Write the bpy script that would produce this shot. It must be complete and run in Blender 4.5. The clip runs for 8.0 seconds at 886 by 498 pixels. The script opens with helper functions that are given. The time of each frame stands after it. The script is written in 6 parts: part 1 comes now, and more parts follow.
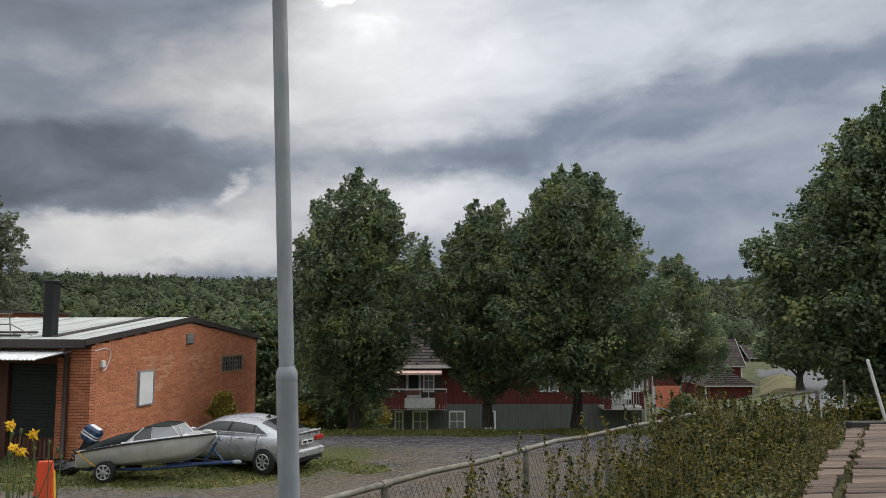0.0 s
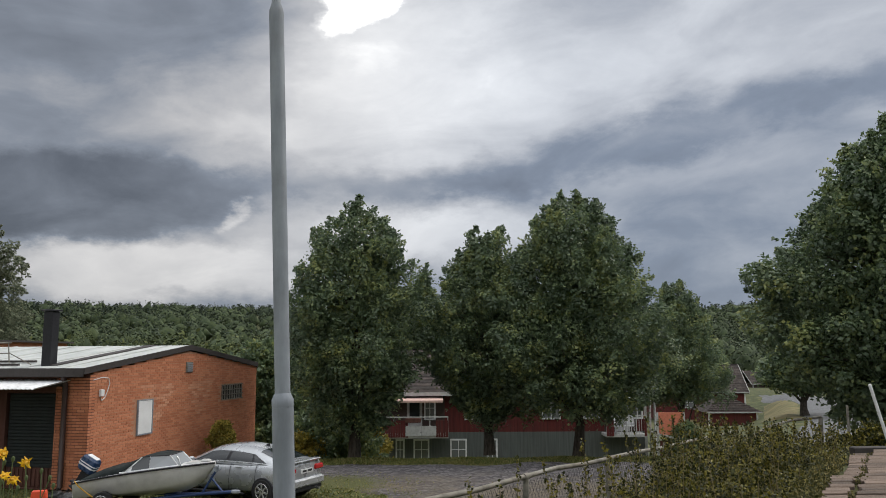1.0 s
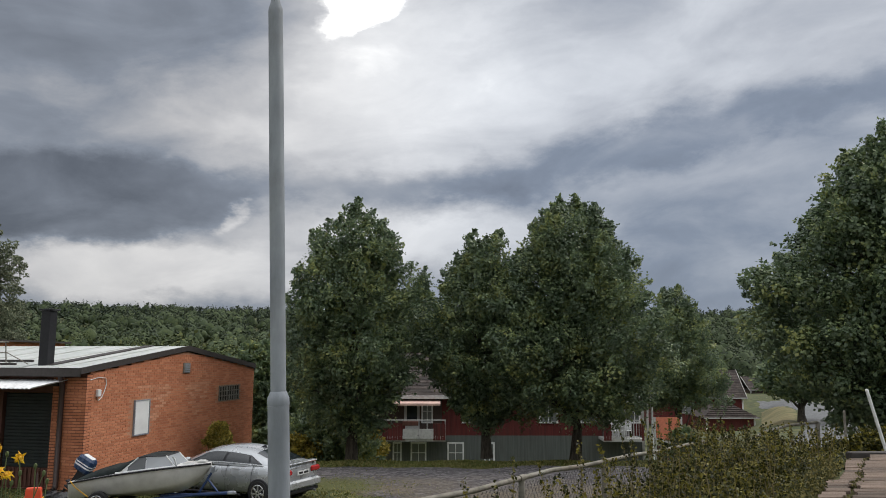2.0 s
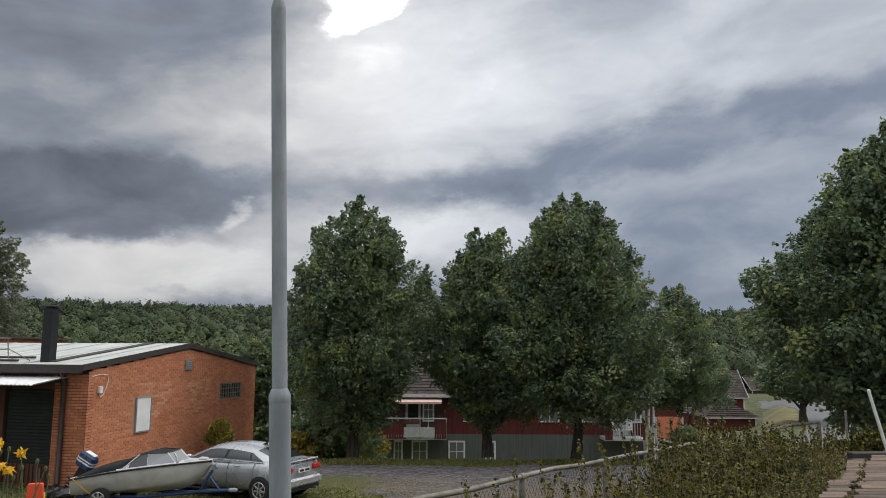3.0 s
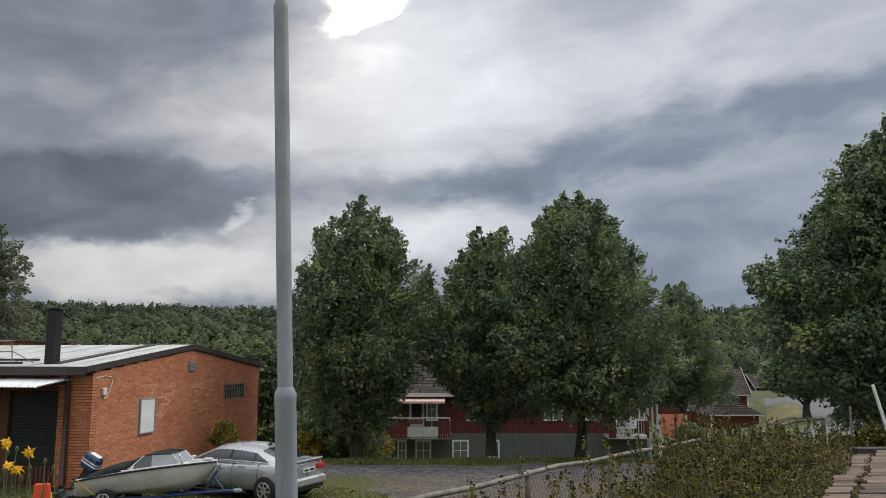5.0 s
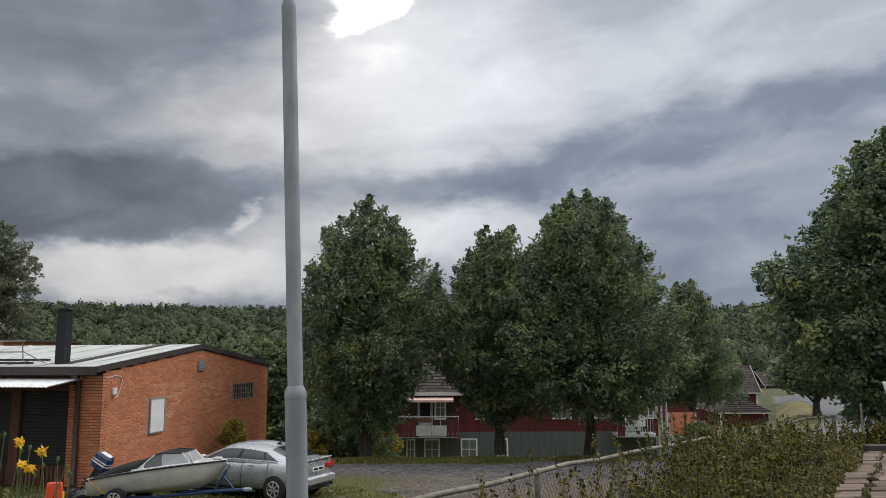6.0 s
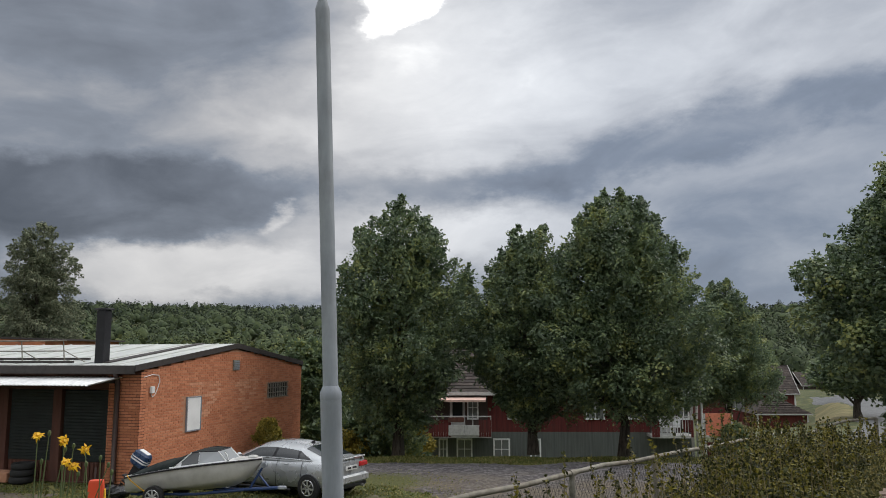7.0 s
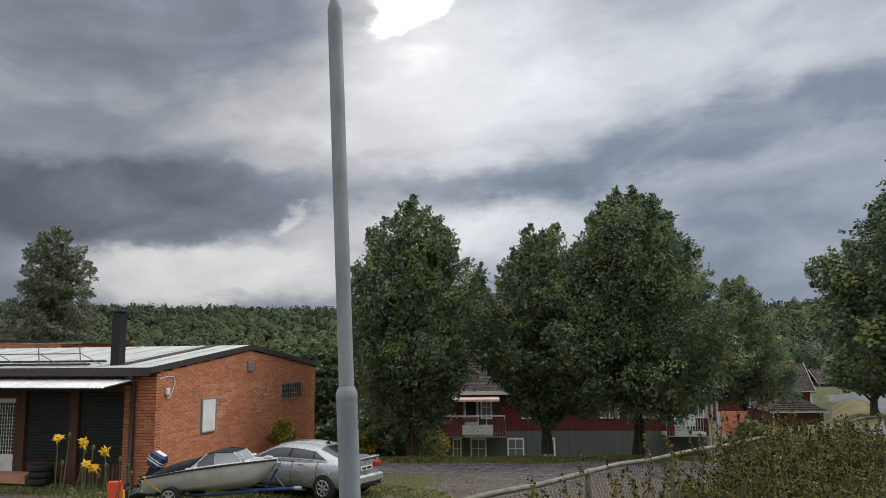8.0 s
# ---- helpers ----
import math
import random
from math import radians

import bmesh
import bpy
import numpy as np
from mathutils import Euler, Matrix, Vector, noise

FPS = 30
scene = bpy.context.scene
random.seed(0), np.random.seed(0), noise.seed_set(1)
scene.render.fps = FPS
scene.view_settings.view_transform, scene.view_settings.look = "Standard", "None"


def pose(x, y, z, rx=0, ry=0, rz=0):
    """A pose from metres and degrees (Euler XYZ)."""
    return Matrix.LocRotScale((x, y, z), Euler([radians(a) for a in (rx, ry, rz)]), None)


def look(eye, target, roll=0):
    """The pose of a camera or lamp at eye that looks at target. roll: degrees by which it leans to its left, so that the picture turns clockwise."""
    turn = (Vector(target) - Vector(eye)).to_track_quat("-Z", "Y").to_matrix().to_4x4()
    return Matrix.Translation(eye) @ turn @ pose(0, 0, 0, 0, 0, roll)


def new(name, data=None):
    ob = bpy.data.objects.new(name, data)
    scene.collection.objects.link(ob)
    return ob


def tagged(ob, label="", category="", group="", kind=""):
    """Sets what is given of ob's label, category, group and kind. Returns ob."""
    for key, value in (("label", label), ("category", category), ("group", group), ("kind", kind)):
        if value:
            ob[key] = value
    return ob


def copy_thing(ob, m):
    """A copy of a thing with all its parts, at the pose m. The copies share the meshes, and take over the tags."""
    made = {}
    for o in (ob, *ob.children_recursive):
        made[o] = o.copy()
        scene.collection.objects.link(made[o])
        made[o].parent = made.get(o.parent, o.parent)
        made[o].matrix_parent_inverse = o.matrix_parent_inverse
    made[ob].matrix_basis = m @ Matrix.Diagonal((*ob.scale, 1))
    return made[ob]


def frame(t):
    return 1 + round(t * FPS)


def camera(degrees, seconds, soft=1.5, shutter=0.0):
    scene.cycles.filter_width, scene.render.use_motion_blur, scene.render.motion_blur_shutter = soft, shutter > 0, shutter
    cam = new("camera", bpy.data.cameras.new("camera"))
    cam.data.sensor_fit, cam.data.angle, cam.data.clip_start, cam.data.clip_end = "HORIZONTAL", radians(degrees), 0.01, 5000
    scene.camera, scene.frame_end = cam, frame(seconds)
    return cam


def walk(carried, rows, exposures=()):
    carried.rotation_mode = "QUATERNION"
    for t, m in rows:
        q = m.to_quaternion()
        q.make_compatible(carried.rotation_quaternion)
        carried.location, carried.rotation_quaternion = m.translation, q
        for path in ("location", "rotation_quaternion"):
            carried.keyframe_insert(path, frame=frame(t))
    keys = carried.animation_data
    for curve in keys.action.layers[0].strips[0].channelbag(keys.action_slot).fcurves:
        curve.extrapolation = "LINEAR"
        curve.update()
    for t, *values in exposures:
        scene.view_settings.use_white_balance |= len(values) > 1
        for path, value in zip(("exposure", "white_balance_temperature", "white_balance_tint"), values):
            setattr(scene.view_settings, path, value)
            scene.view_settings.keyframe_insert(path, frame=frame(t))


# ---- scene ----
# The camera stands on a terrace, 3.8 m above the gravel yard (z = 0), and turns with a slight sway.
EYE = 3.8
PATH = [
    (0.0, -0.147, 5.66, 0.04, 0.002, 0.001, -0.011),
    (0.5, -0.210, 6.72, 0.26, 0.033, 0.001, -0.013),
    (1.0, -0.037, 7.68, 0.34, 0.036, 0.001, -0.025),
    (1.5, -0.128, 7.96, 0.11, 0.048, 0.003, -0.042),
    (3.0, -0.072, 7.84, -0.36, 0.050, 0.001, -0.058),
    (3.5, -0.041, 7.81, -0.47, 0.041, 0.002, -0.059),
    (4.0, 0.092, 7.81, -0.28, 0.044, 0.001, -0.068),
    (4.5, 0.060, 7.84, 0.04, 0.039, 0.002, -0.072),
    (6.0, 0.721, 7.73, 0.30, 0.022, 0.000, -0.080),
    (6.5, 1.952, 7.73, 0.13, 0.015, 0.000, -0.080),
    (7.0, 3.091, 7.71, 0.19, 0.006, -0.002, -0.072),
    (7.5, 3.524, 7.63, 0.42, -0.004, -0.003, -0.072),
    (8.0, 4.039, 7.70, 0.62, -0.012, -0.004, -0.072),
]
cam = camera(60.2, 8.0, soft=0.9)
walk(cam, [(t, pose(x, y, EYE + z, 90 + p, r, a)) for t, a, p, r, x, y, z in PATH])
scene.view_settings.exposure = 0.0


# ---- light: a stormy overcast sky, brighter overhead and behind ----
class Nodes:
    """Shortcuts for arithmetic in a node tree."""

    def __init__(self, tree):
        self.tree, self.n, self.l = tree, tree.nodes, tree.links

    def put(self, socket, value):
        if hasattr(value, "is_linked"):
            self.l.new(value, socket)
        else:
            socket.default_value = value

    def math(self, op, a, b=0.0, c=0.0):
        node = self.n.new("ShaderNodeMath")
        node.operation = op
        for i, value in enumerate((a, b, c)):
            self.put(node.inputs[i], value)
        return node.outputs[0]

    def add(self, a, b):
        return self.math("ADD", a, b)

    def mul(self, a, b):
        return self.math("MULTIPLY", a, b)

    def step(self, x, lo, hi, out_lo=0.0, out_hi=1.0):
        node = self.n.new("ShaderNodeMapRange")
        node.interpolation_type = "SMOOTHSTEP"
        for i, value in enumerate((x, lo, hi, out_lo, out_hi)):
            self.put(node.inputs[i], value)
        return node.outputs[0]

    def vec(self, x, y, z):
        node = self.n.new("ShaderNodeCombineXYZ")
        for i, value in enumerate((x, y, z)):
            self.put(node.inputs[i], value)
        return node.outputs[0]

    def noise(self, vector, scale, detail=4.0, rough=0.55, distort=0.0):
        node = self.n.new("ShaderNodeTexNoise")
        node.noise_dimensions = "3D"
        if vector is not None:
            self.put(node.inputs["Vector"], vector)
        for key, value in (("Scale", scale), ("Detail", detail), ("Roughness", rough), ("Distortion", distort)):
            node.inputs[key].default_value = value
        return node.outputs["Fac"]

    def ramp(self, fac, stops):
        node = self.n.new("ShaderNodeValToRGB")
        while len(node.color_ramp.elements) < len(stops):
            node.color_ramp.elements.new(0.5)
        for el, (pos, col) in zip(node.color_ramp.elements, stops):
            el.position, el.color = pos, (*col, 1)
        self.put(node.inputs[0], fac)
        return node.outputs[0]

    def mix(self, fac, a, b, kind="MIX"):
        node = self.n.new("ShaderNodeMix")
        node.data_type, node.blend_type = "RGBA", kind
        self.put(node.inputs[0], fac)
        for i, value in ((6, a), (7, b)):
            self.put(node.inputs[i], value if hasattr(value, "is_linked") else (*value, 1))
        return node.outputs[2]


def make_world():
    world = bpy.data.worlds.new("sky")
    scene.world = world
    world.use_nodes = True
    world.node_tree.nodes.clear()
    k = Nodes(world.node_tree)
    co = k.n.new("ShaderNodeTexCoord").outputs["Generated"]
    sep = k.n.new("ShaderNodeSeparateXYZ")
    k.l.new(co, sep.inputs[0])
    x, y, z = sep.outputs
    deg = 180 / math.pi
    az = k.mul(k.math("ARCTAN2", x, y), deg)
    el = k.mul(k.math("ARCSINE", z), deg)
    # billows: uneven coordinates pull the cloud edges about
    flat = k.vec(k.mul(az, 0.06), k.mul(el, 0.11), 3.7)
    w1 = k.math("SUBTRACT", k.noise(flat, 1.5, 8, 0.62), 0.5)
    w2 = k.math("SUBTRACT", k.noise(k.vec(k.mul(az, 0.06), k.mul(el, 0.11), 9.1), 1.7, 9, 0.62), 0.5)
    az_w = k.add(az, k.mul(w1, 9.0))
    el_w = k.add(el, k.mul(w2, 6.5))

    def bank(a0, e0, wide, high, tilt=0.0, hard=0.25):
        """A cloud bank as a soft ellipse in degrees: 1 inside, 0 outside."""
        c, s = math.cos(radians(tilt)), math.sin(radians(tilt))
        da, de = k.math("SUBTRACT", az_w, a0), k.math("SUBTRACT", el_w, e0)
        u = k.mul(k.add(k.mul(da, c), k.mul(de, s)), 1 / wide)
        v = k.mul(k.add(k.mul(de, c), k.mul(da, -s)), 1 / high)
        r = k.math("SQRT", k.add(k.mul(u, u), k.mul(v, v)))
        return k.step(r, 1 - hard, 1 + hard, 1.0, 0.0)

    # light thickness of the cover, before the banks
    lum = k.step(el, 2.0, 22.0, 0.47, 0.57)
    for amount, blob in SKY_BANKS:
        lum = k.add(lum, k.mul(bank(*blob), amount))
    big = k.noise(k.vec(k.mul(az, 0.060), k.add(k.mul(el, 0.15), k.mul(az, -0.018)), 1.3), 1.6, 9, 0.55, 0.5)
    lum = k.add(lum, k.mul(k.math("SUBTRACT", big, 0.5), 0.36))
    puffs = k.noise(k.vec(k.mul(az_w, 0.16), k.mul(el_w, 0.30), 6.4), 1.3, 6, 0.5, 0.3)
    lum = k.add(lum, k.mul(k.math("SUBTRACT", puffs, 0.5), 0.13))
    lum = k.math("MAXIMUM", lum, 0.10)
    # the cover thins out overhead and behind
    open_sky = k.math("MAXIMUM", k.step(el, 32.0, 60.0), k.step(k.math("ABSOLUTE", az), 55.0, 100.0))
    colour = k.ramp(lum, [(0.0, (0.045, 0.055, 0.075)), (0.22, (0.113, 0.131, 0.166)), (0.42, (0.230, 0.264, 0.326)),
                          (0.62, (0.49, 0.505, 0.54)), (0.85, (0.82, 0.83, 0.85)), (1.0, (1.35, 1.35, 1.33))])
    dome = k.ramp(k.step(el, 0.0, 70.0), [(0.0, tuple(c * 0.42 for c in OPEN_SKY)), (1.0, tuple(c * 1.45 for c in OPEN_SKY))])
    tint = k.ramp(k.step(az, -24.0, 14.0), [(0.0, (1.03, 1.0, 0.96)), (1.0, (0.97, 1.0, 1.04))])
    colour = k.mix(1.0, colour, tint, "MULTIPLY")
    colour = k.mix(open_sky, colour, dome)
    sky = k.n.new("ShaderNodeTexSky")
    sky.sky_type, sky.sun_disc = "NISHITA", False
    sky.sun_elevation, sky.sun_rotation = radians(SUN_EL), radians(SUN_AZ)
    blue = k.n.new("ShaderNodeBackground")
    k.l.new(sky.outputs[0], blue.inputs[0])
    blue.inputs[1].default_value = 0.004
    cover = k.n.new("ShaderNodeBackground")
    k.l.new(colour, cover.inputs[0])
    cover.inputs[1].default_value = 1.0
    both = k.n.new("ShaderNodeAddShader")
    k.l.new(blue.outputs[0], both.inputs[0])
    k.l.new(cover.outputs[0], both.inputs[1])
    k.l.new(both.outputs[0], k.n.new("ShaderNodeOutputWorld").inputs[0])


SUN_EL, SUN_AZ = 45.0, 62.0
OPEN_SKY = (0.98, 1.00, 1.03)
# amount, (azimuth, elevation, half width, half height, tilt, softness)
SKY_BANKS = [
    (-0.19, (-28, 23.5, 17, 5.2, 2, 0.5)),
    (0.07, (-19, 16.6, 9, 1.3, -3, 0.8)),
    (-0.10, (-30, 15, 10, 4, 0, 0.6)),
    (-0.20, (-26, 11.0, 13, 2.7, 4, 0.3)),
    (0.24, (-21, 6.0, 12, 2.2, 0, 0.4)),
    (0.25, (-4, 21.5, 10, 7, 20, 0.9)),
    (0.50, (-6.1, 25.5, 3.7, 1.8, 32, 0.35)),
    (0.22, (-15.3, 10.0, 0.9, 0.7, 20, 0.6)),
    (0.10, (14, 20.5, 20, 4, 10, 0.8)),
    (-0.15, (14, 15, 25, 1.6, 9, 0.7)),
    (-0.06, (-7, 12.8, 8, 1.2, 3, 0.8)),
    (0.24, (-2, 9.3, 10, 2.2, 0, 0.7)),
    (0.04, (16, 9.0, 10, 3.0, 0, 0.9)),
    (-0.20, (-35, 7, 5, 5, 0, 0.8)),
    (-0.07, (17, 8.0, 9, 4.5, 0, 0.8)),
]
make_world()
sun = new("sun", bpy.data.lights.new("sun", "SUN"))
sun.data.energy, sun.data.angle, sun.data.color = 1.5, radians(20), (1.0, 0.95, 0.88)
_az, _el = radians(SUN_AZ), radians(SUN_EL)
sun.matrix_world = look((40 * math.sin(_az) * math.cos(_el), 40 * math.cos(_az) * math.cos(_el), 40 * math.sin(_el)), (0, 0, 0))


# ---- materials ----
def material(name, stops, scale=3.0, rough=0.7, metal=0.0, bump=0.0, bump_scale=None, vary=0.0, detail=6.0, stain=0.0,
             stain_scale=0.5, stain_col=(0.06, 0.05, 0.04), stretch=(1, 1, 1), island=False, coat=0.0, spec=0.5, trans=0.0):
    """A surface whose colour runs through the stops by a noise, with large stains, relief, and a change from piece to piece."""
    mat = bpy.data.materials.new(name)
    mat.use_nodes = True
    k = Nodes(mat.node_tree)
    bsdf = k.n["Principled BSDF"]
    tex = k.n.new("ShaderNodeTexCoord").outputs["Object"]
    mp = k.n.new("ShaderNodeMapping")
    mp.inputs["Scale"].default_value = stretch
    k.l.new(tex, mp.inputs[0])
    co = mp.outputs[0]
    fac = k.noise(co, scale, detail, 0.6)
    if vary and not island:
        # every piece is cut from another spot of the pattern
        spot = k.n.new("ShaderNodeObjectInfo").outputs["Random"]
        shift = k.n.new("ShaderNodeVectorMath")
        shift.operation = "ADD"
        k.l.new(co, shift.inputs[0])
        k.l.new(k.vec(k.mul(spot, 91.0), k.mul(spot, 57.0), k.mul(spot, 33.0)), shift.inputs[1])
        co = shift.outputs[0]
        fac = k.noise(co, scale, detail, 0.6)
    if vary:
        if island:
            rnd = k.n.new("ShaderNodeNewGeometry").outputs["Random Per Island"]
        else:
            rnd = k.n.new("ShaderNodeObjectInfo").outputs["Random"]
        fac = k.add(k.mul(fac, 1 - vary), k.mul(rnd, vary))
    col = k.ramp(k.step(fac, 0.28, 0.72), stops)
    if stain:
        col = k.mix(k.mul(k.step(k.noise(tex, stain_scale, 5, 0.65), 0.45, 0.7), stain), col, stain_col)
    k.l.new(col, bsdf.inputs["Base Color"])
    bsdf.inputs["Metallic"].default_value = metal
    bsdf.inputs["Coat Weight"].default_value = coat
    bsdf.inputs["Specular IOR Level"].default_value = spec
    k.l.new(k.step(k.noise(co, scale * 2.3, 3), 0.2, 0.8, max(rough - 0.1, 0.02), min(rough + 0.1, 1)), bsdf.inputs["Roughness"])
    if bump:
        node = k.n.new("ShaderNodeBump")
        node.inputs["Strength"].default_value = bump
        node.inputs["Distance"].default_value = 0.03
        k.l.new(k.noise(co, bump_scale or scale * 4, 5, 0.65), node.inputs["Height"])
        k.l.new(node.outputs[0], bsdf.inputs["Normal"])
    if trans:
        leaf = k.n.new("ShaderNodeBsdfTranslucent")
        k.l.new(col, leaf.inputs[0])
        mixer = k.n.new("ShaderNodeMixShader")
        mixer.inputs[0].default_value = trans
        k.l.new(bsdf.outputs[0], mixer.inputs[1])
        k.l.new(leaf.outputs[0], mixer.inputs[2])
        k.l.new(mixer.outputs[0], k.n["Material Output"].inputs[0])
    return mat


def plain(name, col, rough=0.5, metal=0.0, coat=0.0, bump=0.05):
    """Paint or metal of one colour, with faint wear."""
    dark = tuple(c * 0.8 for c in col)
    return material(name, [(0.0, dark), (0.5, col), (1.0, tuple(min(c * 1.08, 0.95) for c in col))], 6.0, rough, metal, bump, 30, coat=coat)


def glass(name, tint=(0.02, 0.025, 0.03), rough=0.04):
    mat = bpy.data.materials.new(name)
    mat.use_nodes = True
    b = mat.node_tree.nodes["Principled BSDF"]
    b.inputs["Base Color"].default_value = (*tint, 1)
    b.inputs["Roughness"].default_value = rough
    b.inputs["Coat Weight"].default_value = 0.5
    return mat


M_GRASS = material("grass", [(0.0, (0.028, 0.038, 0.010)), (0.5, (0.050, 0.064, 0.015)), (1.0, (0.12, 0.11, 0.034))], 0.9, 0.95, bump=0.6, bump_scale=9,
                   stain=0.4, stain_scale=0.15, stain_col=(0.12, 0.105, 0.04))
def gravel_material():
    """Purple-grey stones of a few centimetres over worn tan earth."""
    mat = bpy.data.materials.new("gravel")
    mat.use_nodes = True
    k = Nodes(mat.node_tree)
    bsdf = k.n["Principled BSDF"]
    co = k.n.new("ShaderNodeTexCoord").outputs["Object"]
    stone = k.n.new("ShaderNodeTexVoronoi")
    stone.inputs["Scale"].default_value = 9.0
    k.l.new(co, stone.inputs["Vector"])
    sep = k.n.new("ShaderNodeSeparateColor")
    k.l.new(stone.outputs["Color"], sep.inputs[0])
    fine = k.noise(co, 30.0, 4, 0.7)
    tone = k.add(k.mul(sep.outputs[0], 0.65), k.mul(fine, 0.5))
    grey = k.ramp(tone, [(0.1, (0.018, 0.016, 0.018)), (0.5, (0.055, 0.050, 0.053)), (0.9, (0.17, 0.155, 0.160))])
    earth = k.ramp(k.noise(co, 9.0, 8, 0.7), [(0.3, (0.052, 0.041, 0.029)), (0.5, (0.108, 0.088, 0.064)), (0.7, (0.20, 0.162, 0.122))])
    sp = k.n.new("ShaderNodeSeparateXYZ")
    k.l.new(co, sp.inputs[0])
    near = k.step(k.add(sp.outputs[1], k.mul(k.noise(co, 0.35, 6, 0.65), 9.0)), 25.5, 30.0, 1.0, 0.0)
    worn = k.mul(near, k.step(k.noise(co, 0.55, 8, 0.72), 0.33, 0.55))
    # thin grass that has crept in from two spots
    turf = 0.0
    for cx, cy, rx, ry in ((-3.1, 22.8, 2.3, 2.9), (-6.8, 20.0, 6.6, 3.4)):
        u = k.mul(k.math("SUBTRACT", sp.outputs[0], cx), 1 / rx)
        v = k.mul(k.math("SUBTRACT", sp.outputs[1], cy), 1 / ry)
        r = k.math("SQRT", k.add(k.mul(u, u), k.mul(v, v)))
        turf = k.math("MAXIMUM", turf, k.step(r, 0.2, 1.25, 1.0, 0.0))
    turf = k.step(k.add(k.mul(turf, 0.42), k.noise(co, 2.6, 12, 0.85)), 0.72, 0.90)
    green = k.ramp(k.noise(co, 14.0, 6, 0.7), [(0.3, (0.036, 0.046, 0.010)), (0.55, (0.080, 0.084, 0.020)), (0.75, (0.17, 0.14, 0.048))])
    k.l.new(k.mix(turf, k.mix(worn, grey, earth), green), bsdf.inputs["Base Color"])
    bsdf.inputs["Roughness"].default_value = 0.95
    bump = k.n.new("ShaderNodeBump")
    bump.inputs["Strength"].default_value = 0.8
    bump.inputs["Distance"].default_value = 0.03
    k.l.new(k.add(stone.outputs["Distance"], k.mul(fine, 0.6)), bump.inputs["Height"])
    k.l.new(bump.outputs[0], bsdf.inputs["Normal"])
    return mat


M_GRAVEL = gravel_material()
M_ROAD = material("asphalt", [(0.0, (0.085, 0.088, 0.09)), (1.0, (0.15, 0.153, 0.155))], 1.5, 0.8, bump=0.4, bump_scale=30, detail=9, stain=0.3, stain_scale=0.2,
                  stain_col=(0.10, 0.10, 0.10))
M_BARK = material("bark", [(0.0, (0.025, 0.02, 0.015)), (1.0, (0.10, 0.085, 0.065))], 5, 0.95, bump=0.9, stretch=(3, 3, 0.6))
M_LEAF = material("linden_leaf", [(0.0, (0.080, 0.120, 0.070)), (0.5, (0.136, 0.190, 0.100)), (0.8, (0.215, 0.27, 0.115)), (1.0, (0.32, 0.34, 0.11))], 1.0, 0.50, vary=0.18, island=True, trans=0.34, spec=0.55, detail=2.0)
M_LEAF_BIRCH = material("birch_leaf", [(0.0, (0.11, 0.135, 0.085)), (1.0, (0.25, 0.27, 0.17))], 0.7, 0.6, vary=0.5, island=True, trans=0.3, spec=0.35)
M_LEAF_HEDGE = material("hedge_leaf", [(0.0, (0.020, 0.024, 0.005)), (0.5, (0.054, 0.060, 0.012)), (1.0, (0.21, 0.18, 0.030))], 2.2, 0.5, vary=0.5, island=True, trans=0.3, spec=0.35)
M_LEAF_YELLOW = material("dry_leaf", [(0.0, (0.17, 0.155, 0.03)), (1.0, (0.42, 0.33, 0.06))], 0.9, 0.7, vary=0.5, island=True, trans=0.3)
M_WEED = material("weed", [(0.0, (0.05, 0.055, 0.016)), (0.6, (0.11, 0.105, 0.03)), (1.0, (0.24, 0.20, 0.07))], 0.9, 0.7, vary=0.5, island=True, trans=0.3)
M_WOODS = material("woods", [(0.0, (0.030, 0.044, 0.015)), (0.5, (0.056, 0.078, 0.025)), (1.0, (0.11, 0.125, 0.038))], 0.05, 0.9, vary=0.6, island=True, bump=0.8, bump_scale=1.2)
# Cores of far crowns: the darker green stands for shade between leaves.
M_LUMP = material("crown_shade", [(0.0, (0.028, 0.044, 0.018)), (0.5, (0.046, 0.068, 0.026)), (1.0, (0.075, 0.098, 0.036))], 0.6, 0.95, vary=0.15, island=True, bump=1.0, bump_scale=1.6, detail=8)
# Far greens, greyer and bluer: distance haze is mixed into the colour.
M_WOODS_HAZED = material("far_woods", [(0.0, (0.026, 0.040, 0.022)), (0.5, (0.044, 0.064, 0.034)), (1.0, (0.078, 0.098, 0.048))], 0.02, 0.9, vary=0.5, island=True)
M_SPRUCE_HAZED = material("spruce", [(0.0, (0.024, 0.038, 0.026)), (1.0, (0.056, 0.078, 0.048))], 0.05, 0.9, vary=0.6, island=True, bump=0.8, bump_scale=1.2)
BRICK_STOPS = [(0.0, (0.44, 0.160, 0.078)), (0.5, (0.53, 0.200, 0.100)), (1.0, (0.59, 0.245, 0.130))]
M_BRICK = material("brick", BRICK_STOPS, 2.5, 0.9, bump=0.5, bump_scale=40, vary=0.35, stain=0.2, stain_scale=0.7, stain_col=(0.28, 0.11, 0.06))
M_BRICK_JOIN = material("brick_joined", BRICK_STOPS, 0.7, 0.9, bump=0.5, bump_scale=40, vary=0.40, island=True, stain=0.3, stain_scale=0.6, stain_col=(0.32, 0.11, 0.055))
M_BRICK_PALE = material("brick_pale", [(0.0, (0.52, 0.215, 0.115)), (1.0, (0.62, 0.315, 0.19))], 2.5, 0.9, bump=0.5, bump_scale=40, vary=0.5, island=True)
M_BRICK_SHED = material("brick_far", BRICK_STOPS, 1.2, 0.9, bump=0.4, bump_scale=14, stain=0.3)
